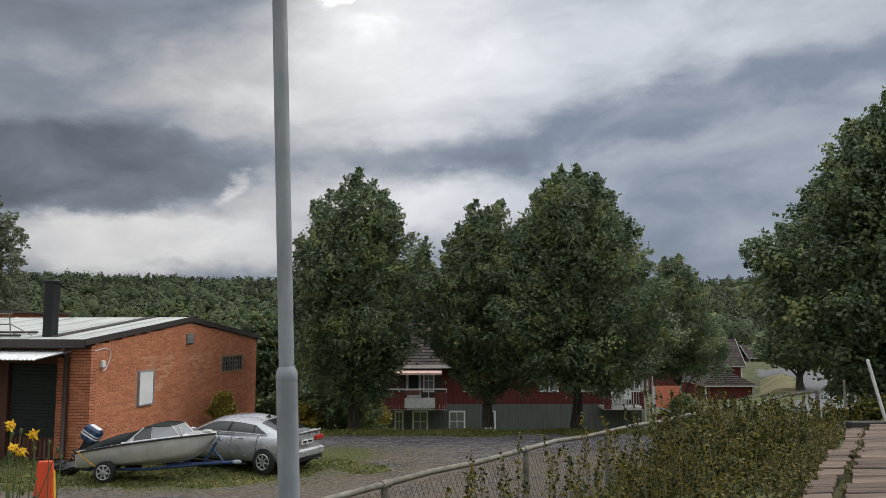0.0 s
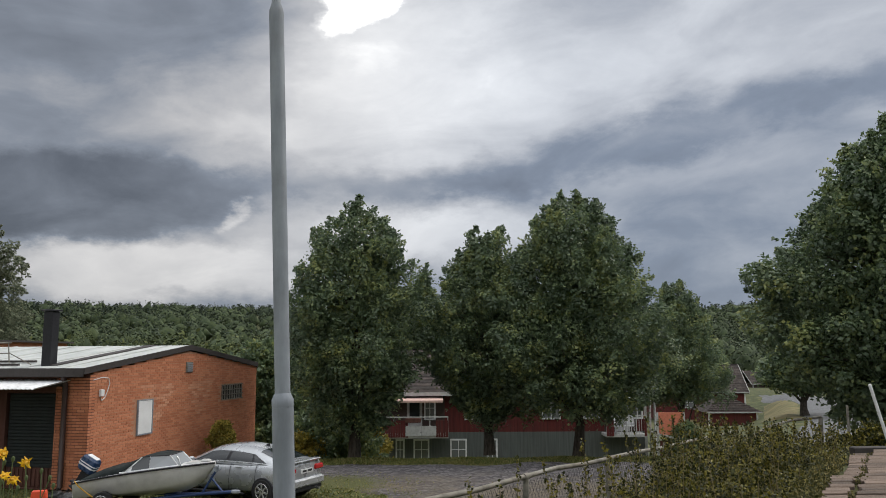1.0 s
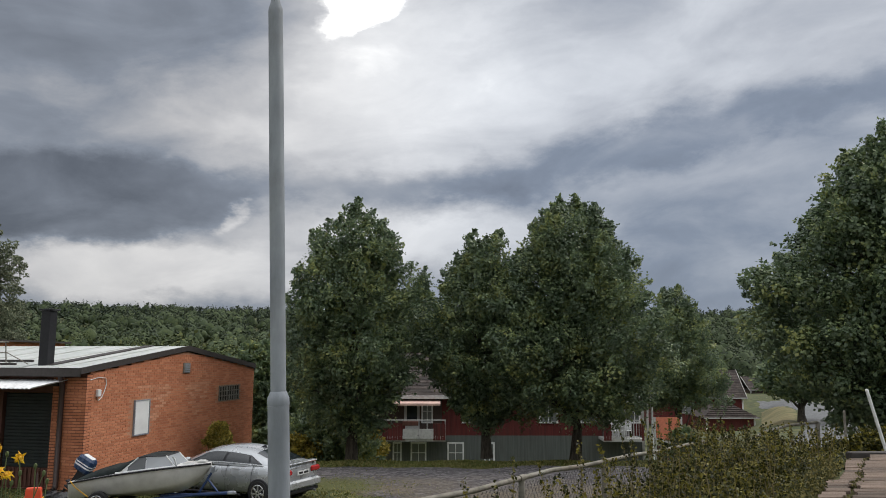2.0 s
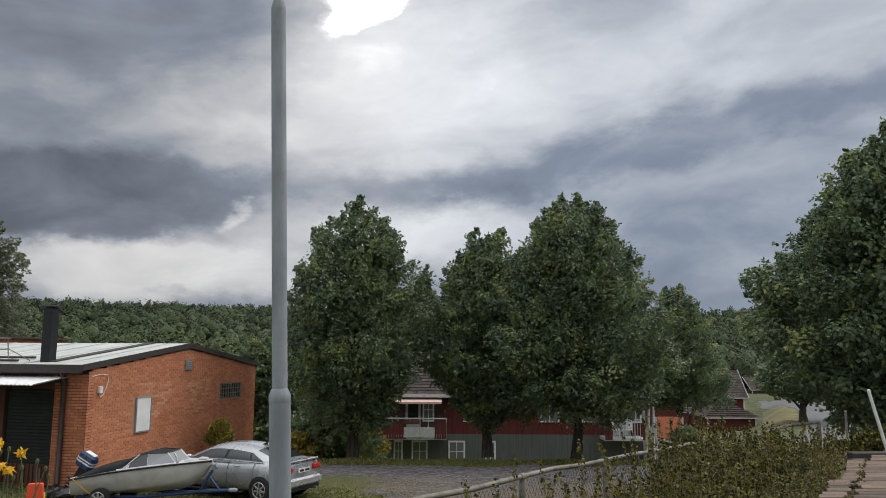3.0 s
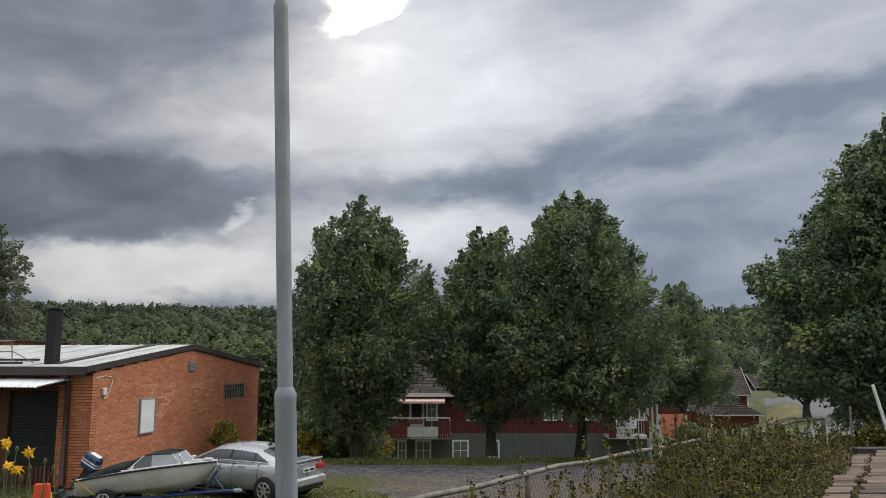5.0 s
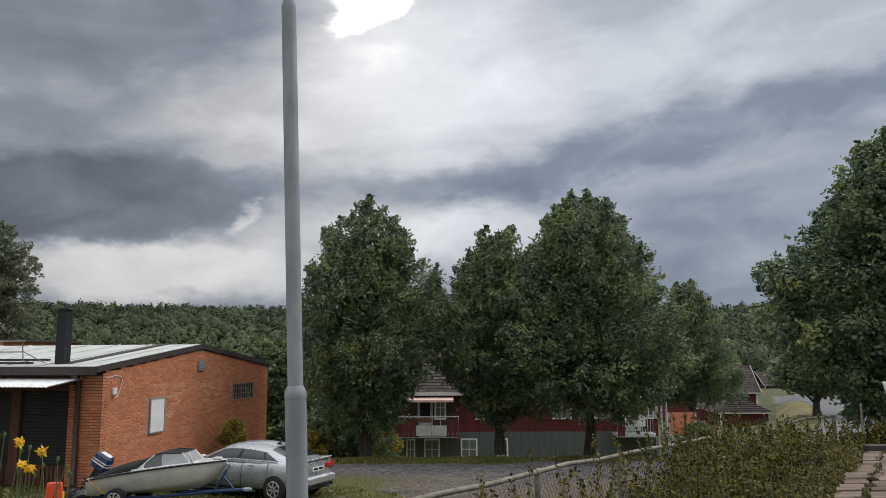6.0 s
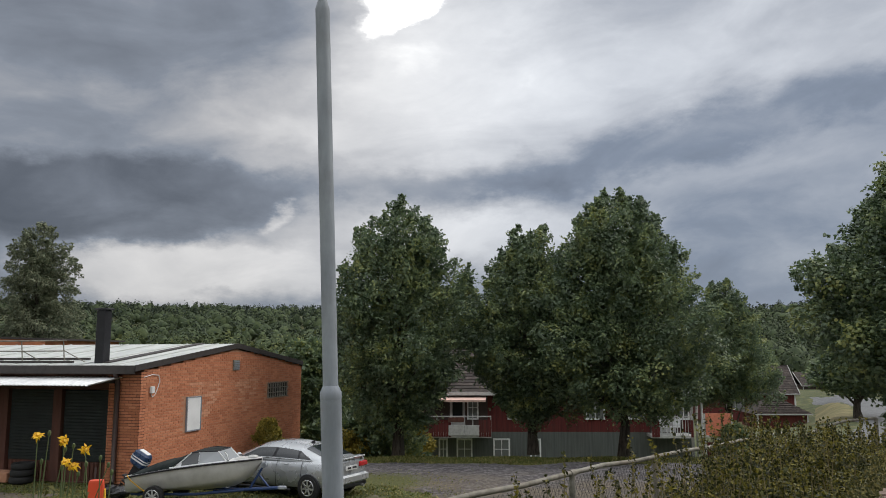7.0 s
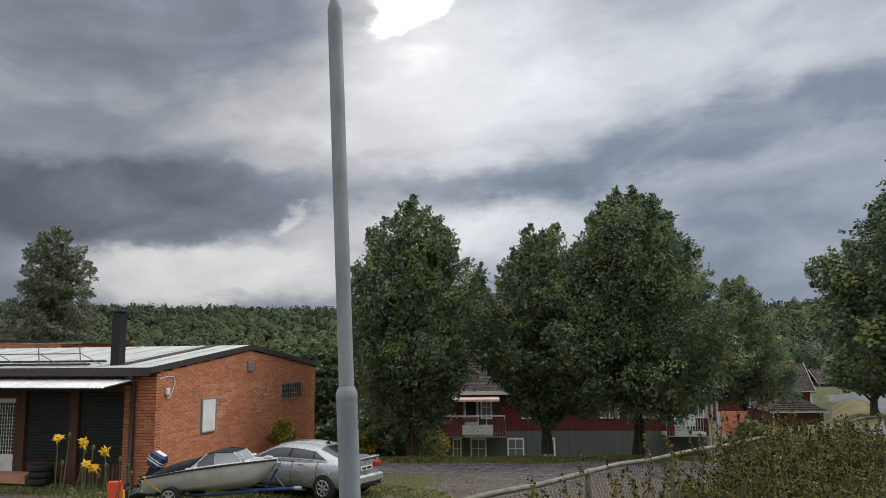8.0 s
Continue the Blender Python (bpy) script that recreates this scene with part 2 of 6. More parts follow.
M_MORTAR = material("mortar", [(0.0, (0.40, 0.19, 0.11)), (1.0, (0.52, 0.28, 0.175))], 4, 0.95, bump=0.5)
M_ROOF_SHEET = material("roof_sheet", [(0.0, (0.42, 0.44, 0.42)), (0.5, (0.50, 0.52, 0.50)), (1.0, (0.58, 0.59, 0.57))], 0.8, 0.6, bump=0.15, stain=0.35, stain_scale=0.5,
                        stain_col=(0.36, 0.37, 0.35), stretch=(1, 3, 1))
M_BLACK = plain("black_metal", (0.018, 0.018, 0.022), 0.5, 0.2)
M_FASCIA = plain("dark_fascia", (0.045, 0.038, 0.036), 0.7)
M_WHITE = plain("white_paint", (0.72, 0.73, 0.73), 0.5)
M_BOARD = material("white_board", [(0.0, (0.74, 0.75, 0.75)), (1.0, (0.82, 0.83, 0.83))], 2, 0.6, stain=0.2, stain_scale=1.2, stain_col=(0.55, 0.55, 0.54))
# White toned down: tree shade on the apartment trim is in this grey.
M_OFFWHITE = plain("shaded_offwhite", (0.46, 0.46, 0.45), 0.6)
M_SHUTTER = material("shutter", [(0.0, (0.006, 0.010, 0.010)), (1.0, (0.012, 0.019, 0.019))], 2, 0.55, bump=0.1)
# Red wood; as the brick front wall it includes canopy shade in its darkness.
M_WOOD_SHADED_BRICK = material("red_wood_shaded_brick", [(0.0, (0.075, 0.030, 0.021)), (1.0, (0.13, 0.052, 0.035))], 3, 0.8, bump=0.4, stretch=(1, 1, 0.2))
M_BROWN = plain("brown_pipe", (0.05, 0.03, 0.025), 0.5)
M_FALU = material("falu_red", [(0.0, (0.070, 0.012, 0.011)), (1.0, (0.130, 0.022, 0.019))], 1.5, 0.85, bump=0.4, stretch=(6, 6, 0.3), stain=0.2)
M_GREY_WALL = material("grey_boards", [(0.0, (0.080, 0.090, 0.086)), (1.0, (0.125, 0.138, 0.130))], 1.5, 0.85, bump=0.3, stretch=(6, 6, 0.3), stain=0.25)
M_TILE = material("roof_tile", [(0.0, (0.020, 0.015, 0.013)), (0.6, (0.040, 0.029, 0.025)), (1.0, (0.078, 0.060, 0.053))], 2, 0.9, bump=0.6, vary=0.25, island=True, stain=0.3)
M_STEEL = material("galvanised", [(0.0, (0.20, 0.222, 0.25)), (0.5, (0.275, 0.30, 0.335)), (1.0, (0.34, 0.37, 0.405))], 5, 0.65, 0.0, bump=0.12, bump_scale=45, stain=0.25,
                   stain_scale=2.0, stain_col=(0.13, 0.12, 0.115), stretch=(1, 1, 0.25))
M_PIPE = material("old_pipe", [(0.0, (0.12, 0.11, 0.09)), (0.5, (0.22, 0.205, 0.17)), (1.0, (0.30, 0.285, 0.25))], 6, 0.7, 0.2, bump=0.3, stain=0.5, stain_scale=1.5,
                  stain_col=(0.13, 0.09, 0.05))
M_WIRE = plain("wire", (0.06, 0.06, 0.06), 0.7, 0.4)
M_PLANK = material("weathered_plank", [(0.0, (0.075, 0.055, 0.042)), (0.5, (0.155, 0.112, 0.085)), (1.0, (0.24, 0.176, 0.135))], 5, 0.9, bump=0.6, vary=0.24, stretch=(0.4, 4, 4), stain=0.3,
                   stain_scale=2.0, stain_col=(0.10, 0.075, 0.06))
M_SILVER = material("car_silver", [(0.0, (0.42, 0.44, 0.46)), (1.0, (0.50, 0.52, 0.54))], 1.0, 0.28, 0.55, coat=0.8)
M_GLASS = glass("window_glass")
M_CURTAIN = glass("curtained_glass", (0.17, 0.18, 0.18), 0.12)
M_TYRE = plain("rubber", (0.018, 0.018, 0.018), 0.85)
M_ALLOY = plain("alloy", (0.55, 0.56, 0.57), 0.3, 0.8)
M_RED_LAMP = plain("red_lamp", (0.45, 0.012, 0.012), 0.15, coat=0.6)
M_HULL = material("hull_white", [(0.0, (0.50, 0.50, 0.49)), (0.5, (0.66, 0.66, 0.64)), (1.0, (0.74, 0.74, 0.72))], 1.2, 0.4, coat=0.3, stain=0.3, stain_scale=1.4, stain_col=(0.34, 0.33, 0.30))
M_COVER = material("dark_cover", [(0.0, (0.008, 0.012, 0.012)), (1.0, (0.024, 0.031, 0.030))], 3, 0.75, bump=0.5, bump_scale=5, spec=0.2)
# Perspex; its pale tint paints reflected light onto the boat's panes.
M_PERSPEX = glass("perspex", (0.36, 0.38, 0.40), 0.2)
M_PERSPEX_DARK = glass("dark_perspex", (0.10, 0.105, 0.11), 0.15)
M_BLUE = plain("blue_paint", (0.02, 0.05, 0.15), 0.5)
M_MOTOR = plain("motor_blue", (0.022, 0.05, 0.12), 0.3, coat=0.4)
M_ORANGE = plain("signal_orange", (0.70, 0.075, 0.025), 0.5)
M_YELLOW = plain("yellow", (0.75, 0.42, 0.03), 0.7)
M_PETAL = material("petal", [(0.0, (0.75, 0.38, 0.01)), (1.0, (0.88, 0.58, 0.02))], 20, 0.6, trans=0.3)
M_STEM = plain("stem", (0.10, 0.13, 0.05), 0.8)
M_STEM_DRY = plain("dry_stem", (0.20, 0.16, 0.08), 0.8)
M_AWNING = plain("awning_pale", (0.62, 0.42, 0.36), 0.8)
M_SALMON = plain("salmon_screen", (0.62, 0.20, 0.12), 0.8)
M_LAWN = material("dry_lawn", [(0.0, (0.075, 0.080, 0.026)), (0.5, (0.145, 0.125, 0.048)), (1.0, (0.21, 0.17, 0.075))], 0.35, 0.95, bump=0.5, bump_scale=9, detail=8)
M_BAG = plain("black_plastic", (0.012, 0.012, 0.013), 0.3)
M_DIRT = plain("dark_soil", (0.05, 0.04, 0.03), 0.95, bump=0.6)


# ---- mesh helpers ----
class Mesh:
    """Vertices and faces of one part, gathered from simple solids."""

    def __init__(self):
        self.v, self.f, self.smooth = [], [], []

    def raw(self, verts, faces, smooth=False):
        n = len(self.v)
        self.v += [tuple(p) for p in verts]
        self.f += [tuple(i + n for i in f) for f in faces]
        self.smooth += [smooth] * len(faces)
        return self

    def box(self, x0, y0, z0, x1, y1, z1, m=None, bevel=0.0):
        b = min(bevel, (x1 - x0) / 3, (y1 - y0) / 3, (z1 - z0) / 3)
        if b <= 0:
            vs = [Vector((x, y, z)) for z in (z0, z1) for x, y in ((x0, y0), (x1, y0), (x1, y1), (x0, y1))]
            fs = [(3, 2, 1, 0), (4, 5, 6, 7), (0, 1, 5, 4), (1, 2, 6, 5), (2, 3, 7, 6), (3, 0, 4, 7)]
        else:
            # chamfered on all edges that show: three stacked rings
            vs = []
            for z, i in ((z0, b), (z0 + b, 0), (z1 - b, 0), (z1, b)):
                xa, xb, ya, yb = x0 + i, x1 - i, y0 + i, y1 - i
                vs += [Vector(p) for p in ((xa + b, ya, z), (xb - b, ya, z), (xb, ya + b, z), (xb, yb - b, z), (xb - b, yb, z), (xa + b, yb, z), (xa, yb - b, z), (xa, ya + b, z))]
            fs = [tuple(range(7, -1, -1)), tuple(range(24, 32))]
            for r in range(3):
                fs += [(r * 8 + i, r * 8 + (i + 1) % 8, r * 8 + 8 + (i + 1) % 8, r * 8 + 8 + i) for i in range(8)]
        if m is not None:
            vs = [m @ p for p in vs]
        return self.raw(vs, fs)

    def tube(self, points, radii, n=10, caps=True):
        """A round bar through the points, with a radius for each."""
        pts = [Vector(p) for p in points]
        if not hasattr(radii, "__len__"):
            radii = [radii] * len(pts)
        vs, side = [], None
        for i, p in enumerate(pts):
            d = (pts[min(i + 1, len(pts) - 1)] - pts[max(i - 1, 0)]).normalized()
            if side is None:
                side = d.orthogonal().normalized()
            side = (side - d * side.dot(d)).normalized()
            up = d.cross(side)
            vs += [p + (side * math.cos(a) + up * math.sin(a)) * radii[i] for a in (2 * math.pi * j / n for j in range(n))]
        fs = [(i * n + j, i * n + (j + 1) % n, (i + 1) * n + (j + 1) % n, (i + 1) * n + j) for i in range(len(pts) - 1) for j in range(n)]
        self.raw(vs, fs, True)
        if caps:
            self.raw(vs[:n], [tuple(range(n - 1, -1, -1))])
            self.raw(vs[-n:], [tuple(range(n))])
        return self

    def loft(self, rings, closed=True, smooth=True, cap=True):
        """Skin over rings of points, all of one length."""
        n = len(rings[0])
        vs = [p for r in rings for p in r]
        last = n if closed else n - 1
        fs = [(i * n + j, i * n + (j + 1) % n, (i + 1) * n + (j + 1) % n, (i + 1) * n + j) for i in range(len(rings) - 1) for j in range(last)]
        self.raw(vs, fs, smooth)
        if cap and closed:
            self.raw(rings[0], [tuple(range(n - 1, -1, -1))])
            self.raw(rings[-1], [tuple(range(n))])
        return self

    def prism(self, outline, y0, y1, m=None):
        """An outline in x and z, drawn out along y."""
        n = len(outline)
        vs = [Vector((x, y, z)) for y in (y0, y1) for x, z in outline]
        fs = [tuple(range(n)), tuple(range(2 * n - 1, n - 1, -1))] + [(i, i + n, (i + 1) % n + n, (i + 1) % n) for i in range(n)]
        if m is not None:
            vs = [m @ p for p in vs]
        return self.raw(vs, fs)

    def data(self, name, mat):
        me = bpy.data.meshes.new(name)
        me.from_pydata(self.v, [], self.f)
        me.polygons.foreach_set("use_smooth", self.smooth)
        if mat is not None:
            me.materials.append(mat)
        me.update()
        return me


def fast_mesh(name, verts, faces, mat, smooth=False):
    """A mesh from arrays: verts n x 3, faces m x 3 or m x 4."""
    me = bpy.data.meshes.new(name)
    verts, faces = np.asarray(verts, np.float32), np.asarray(faces, np.int32)
    m, c = faces.shape
    me.vertices.add(len(verts))
    me.vertices.foreach_set("co", verts.ravel())
    me.loops.add(m * c)
    me.loops.foreach_set("vertex_index", faces.ravel())
    me.polygons.add(m)
    me.polygons.foreach_set("loop_start", np.arange(0, m * c, c, dtype=np.int32))
    me.polygons.foreach_set("use_smooth", np.full(m, smooth))
    me.materials.append(mat)
    me.update(calc_edges=True)
    return me


def thing(name, m, label, category, group="", kind=""):
    """An empty at a thing's base."""
    ob = tagged(new(name), label, category, group, kind)
    ob.empty_display_size = 0.2
    ob.matrix_world = m
    return ob


def part(name, mesh, mat, parent, label="", m=None):
    """One mesh under a thing or under a part, in the parent's own axes."""
    ob = new(name, mesh.data(name, mat) if isinstance(mesh, Mesh) else mesh)
    ob.parent = parent
    if m is not None:
        ob.matrix_basis = m
    return tagged(ob, label)


def smooth_step(a, b, x):
    t = np.clip((np.asarray(x, float) - a) / (b - a), 0, 1)
    return t * t * (3 - 2 * t)


# ---- the ground ----
def ground_height(x, y):
    """Terrace by the camera, a bank down to the yard, a fall behind it, and wooded hills far off."""
    x, y = np.asarray(x, float), np.asarray(y, float)
    across = (x + 0.21) * -0.835 + (y - 6.5) * 0.55
    along = (x + 0.21) * 0.55 + (y - 6.5) * 0.835
    edge = np.minimum(across, y - 7.5)
    bank = 0.8 * (1 - smooth_step(-2.3, 0.2, edge)) + 1.4 * (1 - smooth_step(-0.2, 3.6, edge))
    bank = bank * np.interp(along, [8.4, 10.5, 16, 24, 36], [1, 0.72, 0.48, 0.2, 0])
    side = smooth_step(0.24, 0.40, x / np.maximum(y, 5))
    middle = -0.25 * smooth_step(22, 30, y) - 0.75 * smooth_step(29.5, 33, y) - 2.8 * smooth_step(33, 44, y) - 2.0 * smooth_step(60, 110, y)
    right = np.interp(y, [26, 40, 70, 92, 112, 130, 170], [0, -1.2, -2.8, -5.4, -5.2, -3.2, -4.5])
    shelf = np.interp(y, [26, 40, 60, 130, 170], [0, -1.35, -2.5, -3.0, -4.5])
    high = smooth_step(0.385, 0.45, x / np.maximum(y, 5))
    low = middle * (1 - side) + (right * (1 - high) + shelf * high) * side
    r = np.hypot(x, y)
    turn = np.degrees(np.arctan2(x, y))
    hill = 66 * smooth_step(150, 900, r) * (np.interp(turn, [-60, -32, -22, -14, 0, 10, 16, 24, 60], [0.84, 0.79, 0.77, 0.755, 0.76, 0.75, 0.71, 0.705, 0.8]) + 0.008 * np.sin(turn * 0.9))
    return bank + low + hill + 0.03 * np.sin(x * 1.7) * np.sin(y * 1.3) * (np.abs(y - 15) > 0)


def make_ground():
    # rings of growing size around the camera, one sheet to the horizon
    radii = np.concatenate([[0.001], np.linspace(0.5, 60, 150), np.geomspace(61, 4500, 70)])
    turns = np.linspace(-math.pi, math.pi, 241)[:-1]
    rr, aa = np.meshgrid(radii, turns, indexing="ij")
    x, y = rr * np.sin(aa), rr * np.cos(aa)
    z = ground_height(x, y)
    n = len(turns)
    i, j = np.meshgrid(np.arange(len(radii) - 1), np.arange(n), indexing="ij")
    faces = np.stack([i * n + j, (i + 1) * n + j, (i + 1) * n + (j + 1) % n, i * n + (j + 1) % n], -1).reshape(-1, 4)[:, ::-1]
    verts = np.stack([x, y, z], -1).reshape(-1, 3)
    me = fast_mesh("ground", verts, faces, M_GRASS, True)
    tagged(new("ground", me), "rough grassy ground that falls away to a valley", "ground", kind="structure")


def sheet(name, mat, inside, x0, x1, y0, y1, step, lift, label, category):
    """A paved or gravelled area laid over the ground, with an uneven rim."""
    xs, ys = np.arange(x0, x1, step), np.arange(y0, y1, step)
    xx, yy = np.meshgrid(xs, ys, indexing="ij")
    keep = inside(xx, yy)
    zz = ground_height(xx, yy) + np.where(keep > 0, lift, -0.15)
    m = len(ys)
    faces = []
    for i in range(len(xs) - 1):
        for j in range(m - 1):
            c = (i * m + j, (i + 1) * m + j, (i + 1) * m + j + 1, i * m + j + 1)
            if keep[i, j] > 0 or keep[i + 1, j] > 0 or keep[i + 1, j + 1] > 0 or keep[i, j + 1] > 0:
                faces.append(c)
    me = fast_mesh(name, np.stack([xx, yy, zz], -1).reshape(-1, 3), faces, mat, True)
    return tagged(new(name, me), label, category, kind="structure")


def wobble(x, y):
    return 0.35 * np.sin(x * 1.9 + 0.7) * np.sin(y * 1.4) + 0.3 * np.sin(x * 0.8 + y * 0.6) + 0.12 * np.sin(x * 5.1) * np.sin(y * 4.3)


def in_yard(x, y):
    far = 28.3 + wobble(x, y) - np.clip(-x - 4, 0, 3) * 0.4 - np.abs(x - 4) * 0.06
    near = 12.5 + wobble(x + 3, y)
    strip = np.hypot((x + 6.8) / 4.8, (y - 20.0 - 0.12 * (x + 6.8)) / 1.8) - 1 + 0.4 * wobble(x * 1.5, y * 1.5)
    front = np.where(x < -9.5, 20.6 - y, 1.0)
    return np.minimum.reduce([far - y, y - near, strip, front, 14 - x + 0 * y, x + 22])


def road_line(t):
    """The road from the yard's side down to the houses."""
    pts = np.array([(12.5, 23.0), (17.5, 32.0), (23.5, 45.0), (29.0, 57.0), (35.0, 68.0), (41.5, 82.0), (47.0, 95.0), (51.0, 110.0), (51.0, 121.0), (44.0, 128.0), (30.0, 132.0)])
    return np.array([np.interp(t, np.linspace(0, 1, len(pts)), pts[:, i]) for i in (0, 1)])


_line = np.stack([road_line(t) for t in np.linspace(0, 1, 160)])


def in_road(x, y):
    d = np.full(np.shape(x), 1e9)
    for px, py in _line:
        d = np.minimum(d, np.hypot(x - px, y - py))
    return 3.1 + 0.1 * wobble(x, y) - d


make_ground()
sheet("gravel_yard", M_GRAVEL, in_yard, -22, 14.2, 11, 31.5, 0.2, 0.03, "grey gravel yard with worn brown patches", "yard")
sheet("lawn", M_LAWN, lambda x, y: np.minimum(-in_road(x, y) - 0.3, 1 - np.hypot((x - 40) / 9, (y - 92) / 30)), 30, 52, 58, 126, 0.8, 0.05, "dry tan lawn inside the road's bend", "lawn")
sheet("road", M_ROAD, in_road, 8, 57, 18, 138, 0.8, 0.06, "grey asphalt road that curves downhill", "road")


# ---- brick building with a low gabled roof ----
SHOP = pose(-9.88, 21.8, 0.03, 0, 0, 77.94)
SHOP_LONG, SHOP_DEEP, EAVE, RIDGE = 16.0, 10.5, 3.28, 3.93


def roof_z(x):
    return EAVE + (RIDGE - EAVE) * (1 - abs(x - SHOP_DEEP / 2) / (SHOP_DEEP / 2))


def wall_with_openings(length, height, thick, holes):
    """A wall in x and z from y = 0 to thick, cut by holes (x0, z0, x1, z1)."""
    panels = []
    xs = sorted({0.0, length, *[h[0] for h in holes], *[h[2] for h in holes]})
    for a, b in zip(xs, xs[1:]):
        spans, z = [], 0.0
        for h in sorted((h for h in holes if h[0] <= a and h[2] >= b), key=lambda h: h[1]):
            spans.append((z, h[1]))
            z = h[3]
        spans.append((z, height))
        for z0, z1 in spans:
            if z1 - z0 > 0.001:
                panels.append(Mesh().box(a, 0, z0, b, thick, z1))
    return panels


def make_shop():
    shop = thing("brick_building", SHOP, "low orange brick building with a pale sheet roof", "building")
    d, n = SHOP_DEEP, SHOP_LONG
    # mortar core of the gable walls, behind the brick faces
    gable = Mesh().prism([(0.25, 0), (d, 0), (d, EAVE - 0.1), (d / 2, RIDGE - 0.1), (0.25, EAVE - 0.1)], 0.001, 0.25)
    part("gable_wall", gable, M_MORTAR, shop, "mortar behind the brick gable")
    part("gable_wall", Mesh().prism([(0, 0), (d, 0), (d, EAVE - 0.1), (d / 2, RIDGE - 0.1), (0, EAVE - 0.1)], n - 0.25, n), M_MORTAR, shop)
    # long walls; the front one faces the camera and has openings. Its own x runs along the building
    turn = Matrix(((0, 1, 0, 0), (1, 0, 0, 0), (0, 0, 1, 0), (0, 0, 0, 1)))
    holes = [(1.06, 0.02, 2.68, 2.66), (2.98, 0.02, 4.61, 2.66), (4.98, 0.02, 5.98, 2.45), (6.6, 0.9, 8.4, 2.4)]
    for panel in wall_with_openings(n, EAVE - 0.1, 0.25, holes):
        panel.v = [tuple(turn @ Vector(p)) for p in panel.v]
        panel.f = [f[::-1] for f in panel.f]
        # Darker than the gable's brick: canopy shade is put into the colour.
        part("front_wall", panel, M_WOOD_SHADED_BRICK, shop, "brick front wall with the canopy's shade painted in dark red")
    part("back_wall", Mesh().box(d - 0.25, 0.25, 0, d, n - 0.25, EAVE - 0.1), M_MORTAR, shop)
    # roof: two pale slopes with thickness, eaves and a dark rim
    for sgn in (0, 1):
        e, r = (-0.32, d / 2) if sgn == 0 else (d + 0.01, d / 2)
        ze, zr = EAVE - 0.03, RIDGE
        a = [(e, ze), (r, zr), (r, zr + 0.1), (e, ze + 0.1)]
        if sgn:
            a = a[::-1]
        part("roof_slope", Mesh().prism(a, -0.03, n + 0.16), M_ROOF_SHEET, shop, "pale grey roof sheet")
        rake = [(e - 0.03 * (1 - 2 * sgn), ze - 0.06), (r, zr - 0.06), (r, zr + 0.115), (e - 0.03 * (1 - 2 * sgn), ze + 0.115)]
        if sgn:
            rake = rake[::-1]
        part("rake_board", Mesh().prism(rake, -0.07, -0.033), M_FASCIA, shop, "dark rake board")
        x = e - 0.035 if sgn == 0 else e + 0.003
        part("fascia_board", Mesh().box(x, -0.03, ze - 0.13, x + 0.032, n + 0.16, ze + 0.11), M_FASCIA, shop, "dark eaves board")
    # seams of the roof sheet, and the dark strip from chimney to ridge
    slope = math.atan2(RIDGE - EAVE + 0.03, d / 2 + 0.32)
    tilt = pose(-0.32, 0, EAVE + 0.07, 0, -math.degrees(slope), 0)
    run = math.hypot(d / 2 + 0.32, RIDGE - EAVE)
    for i in range(12):
        y = 0.7 + i * 1.25
        part("roof_seam", Mesh().box(0.02, y, 0, run - 0.02, y + 0.03, 0.025, tilt), M_ROOF_SHEET, shop)
    part("roof_strip", Mesh().box(0.55, 1.28, 0.002, run - 0.02, 1.62, 0.03, tilt), M_FASCIA, shop, "dark strip of roofing felt")
    chimney = part("chimney", Mesh().box(0.20, 1.50, EAVE, 0.52, 1.80, 5.0, bevel=0.02), M_BLACK, shop, "black sheet metal chimney")
    part("cap", Mesh().box(0.15, 1.44, 5.0, 0.57, 1.86, 5.05, bevel=0.012), M_BLACK, chimney)
    # roof guard rail by a hatch
    rail = part("roof_rail", Mesh().tube([tilt @ Vector((0.75, 2.95, 0.66)), tilt @ Vector((0.75, 8.5, 0.66))], 0.022, 6), M_PIPE, shop, "thin grey roof guard rail")
    part("lower_bar", Mesh().tube([tilt @ Vector((0.6, 2.95, 0.36)), tilt @ Vector((0.6, 8.5, 0.36))], 0.018, 6), M_PIPE, rail)
    for y in (3.05, 4.6, 6.2, 7.8):
        part("rail_post", Mesh().tube([tilt @ Vector((0.75, y, 0)), tilt @ Vector((0.75, y, 0.66))], 0.018, 6), M_PIPE, rail)
        part("rail_brace", Mesh().tube([tilt @ Vector((0.75, y, 0.36)), tilt @ Vector((0.62, y - 0.85, 0.03))], 0.015, 6), M_PIPE, rail)
    for x in (0.35, 1.05):
        part("roof_ladder_bar", Mesh().box(x, 2.4, 0.03, x + 0.07, 8.0, 0.09, tilt), M_FASCIA, shop)
    # gable fittings
    hatch = part("window_board", Mesh().box(2.31, -0.045, 1.28, 3.05, -0.005, 2.30, bevel=0.012), M_BOARD, shop, "white board over a window")
    for bx in ((2.28, -0.06, 1.25, 2.308, 0.01, 2.33), (3.052, -0.06, 1.25, 3.08, 0.01, 2.33), (2.31, -0.06, 2.302, 3.05, 0.01, 2.33), (2.31, -0.06, 1.25, 3.05, 0.01, 1.278)):
        part("frame_bar", Mesh().box(*bx), M_STEEL, hatch, "thin grey frame")
    grille = part("glass_block_window", Mesh().box(7.6, -0.004, 2.02, 9.2, 0.03, 2.56), M_GLASS, shop, "low dark window with a barred grille")
    for i in range(9):
        part("bar", Mesh().box(7.6 + i * 0.193, -0.05, 2.0, 7.63 + i * 0.193, -0.006, 2.58), M_PIPE, grille)
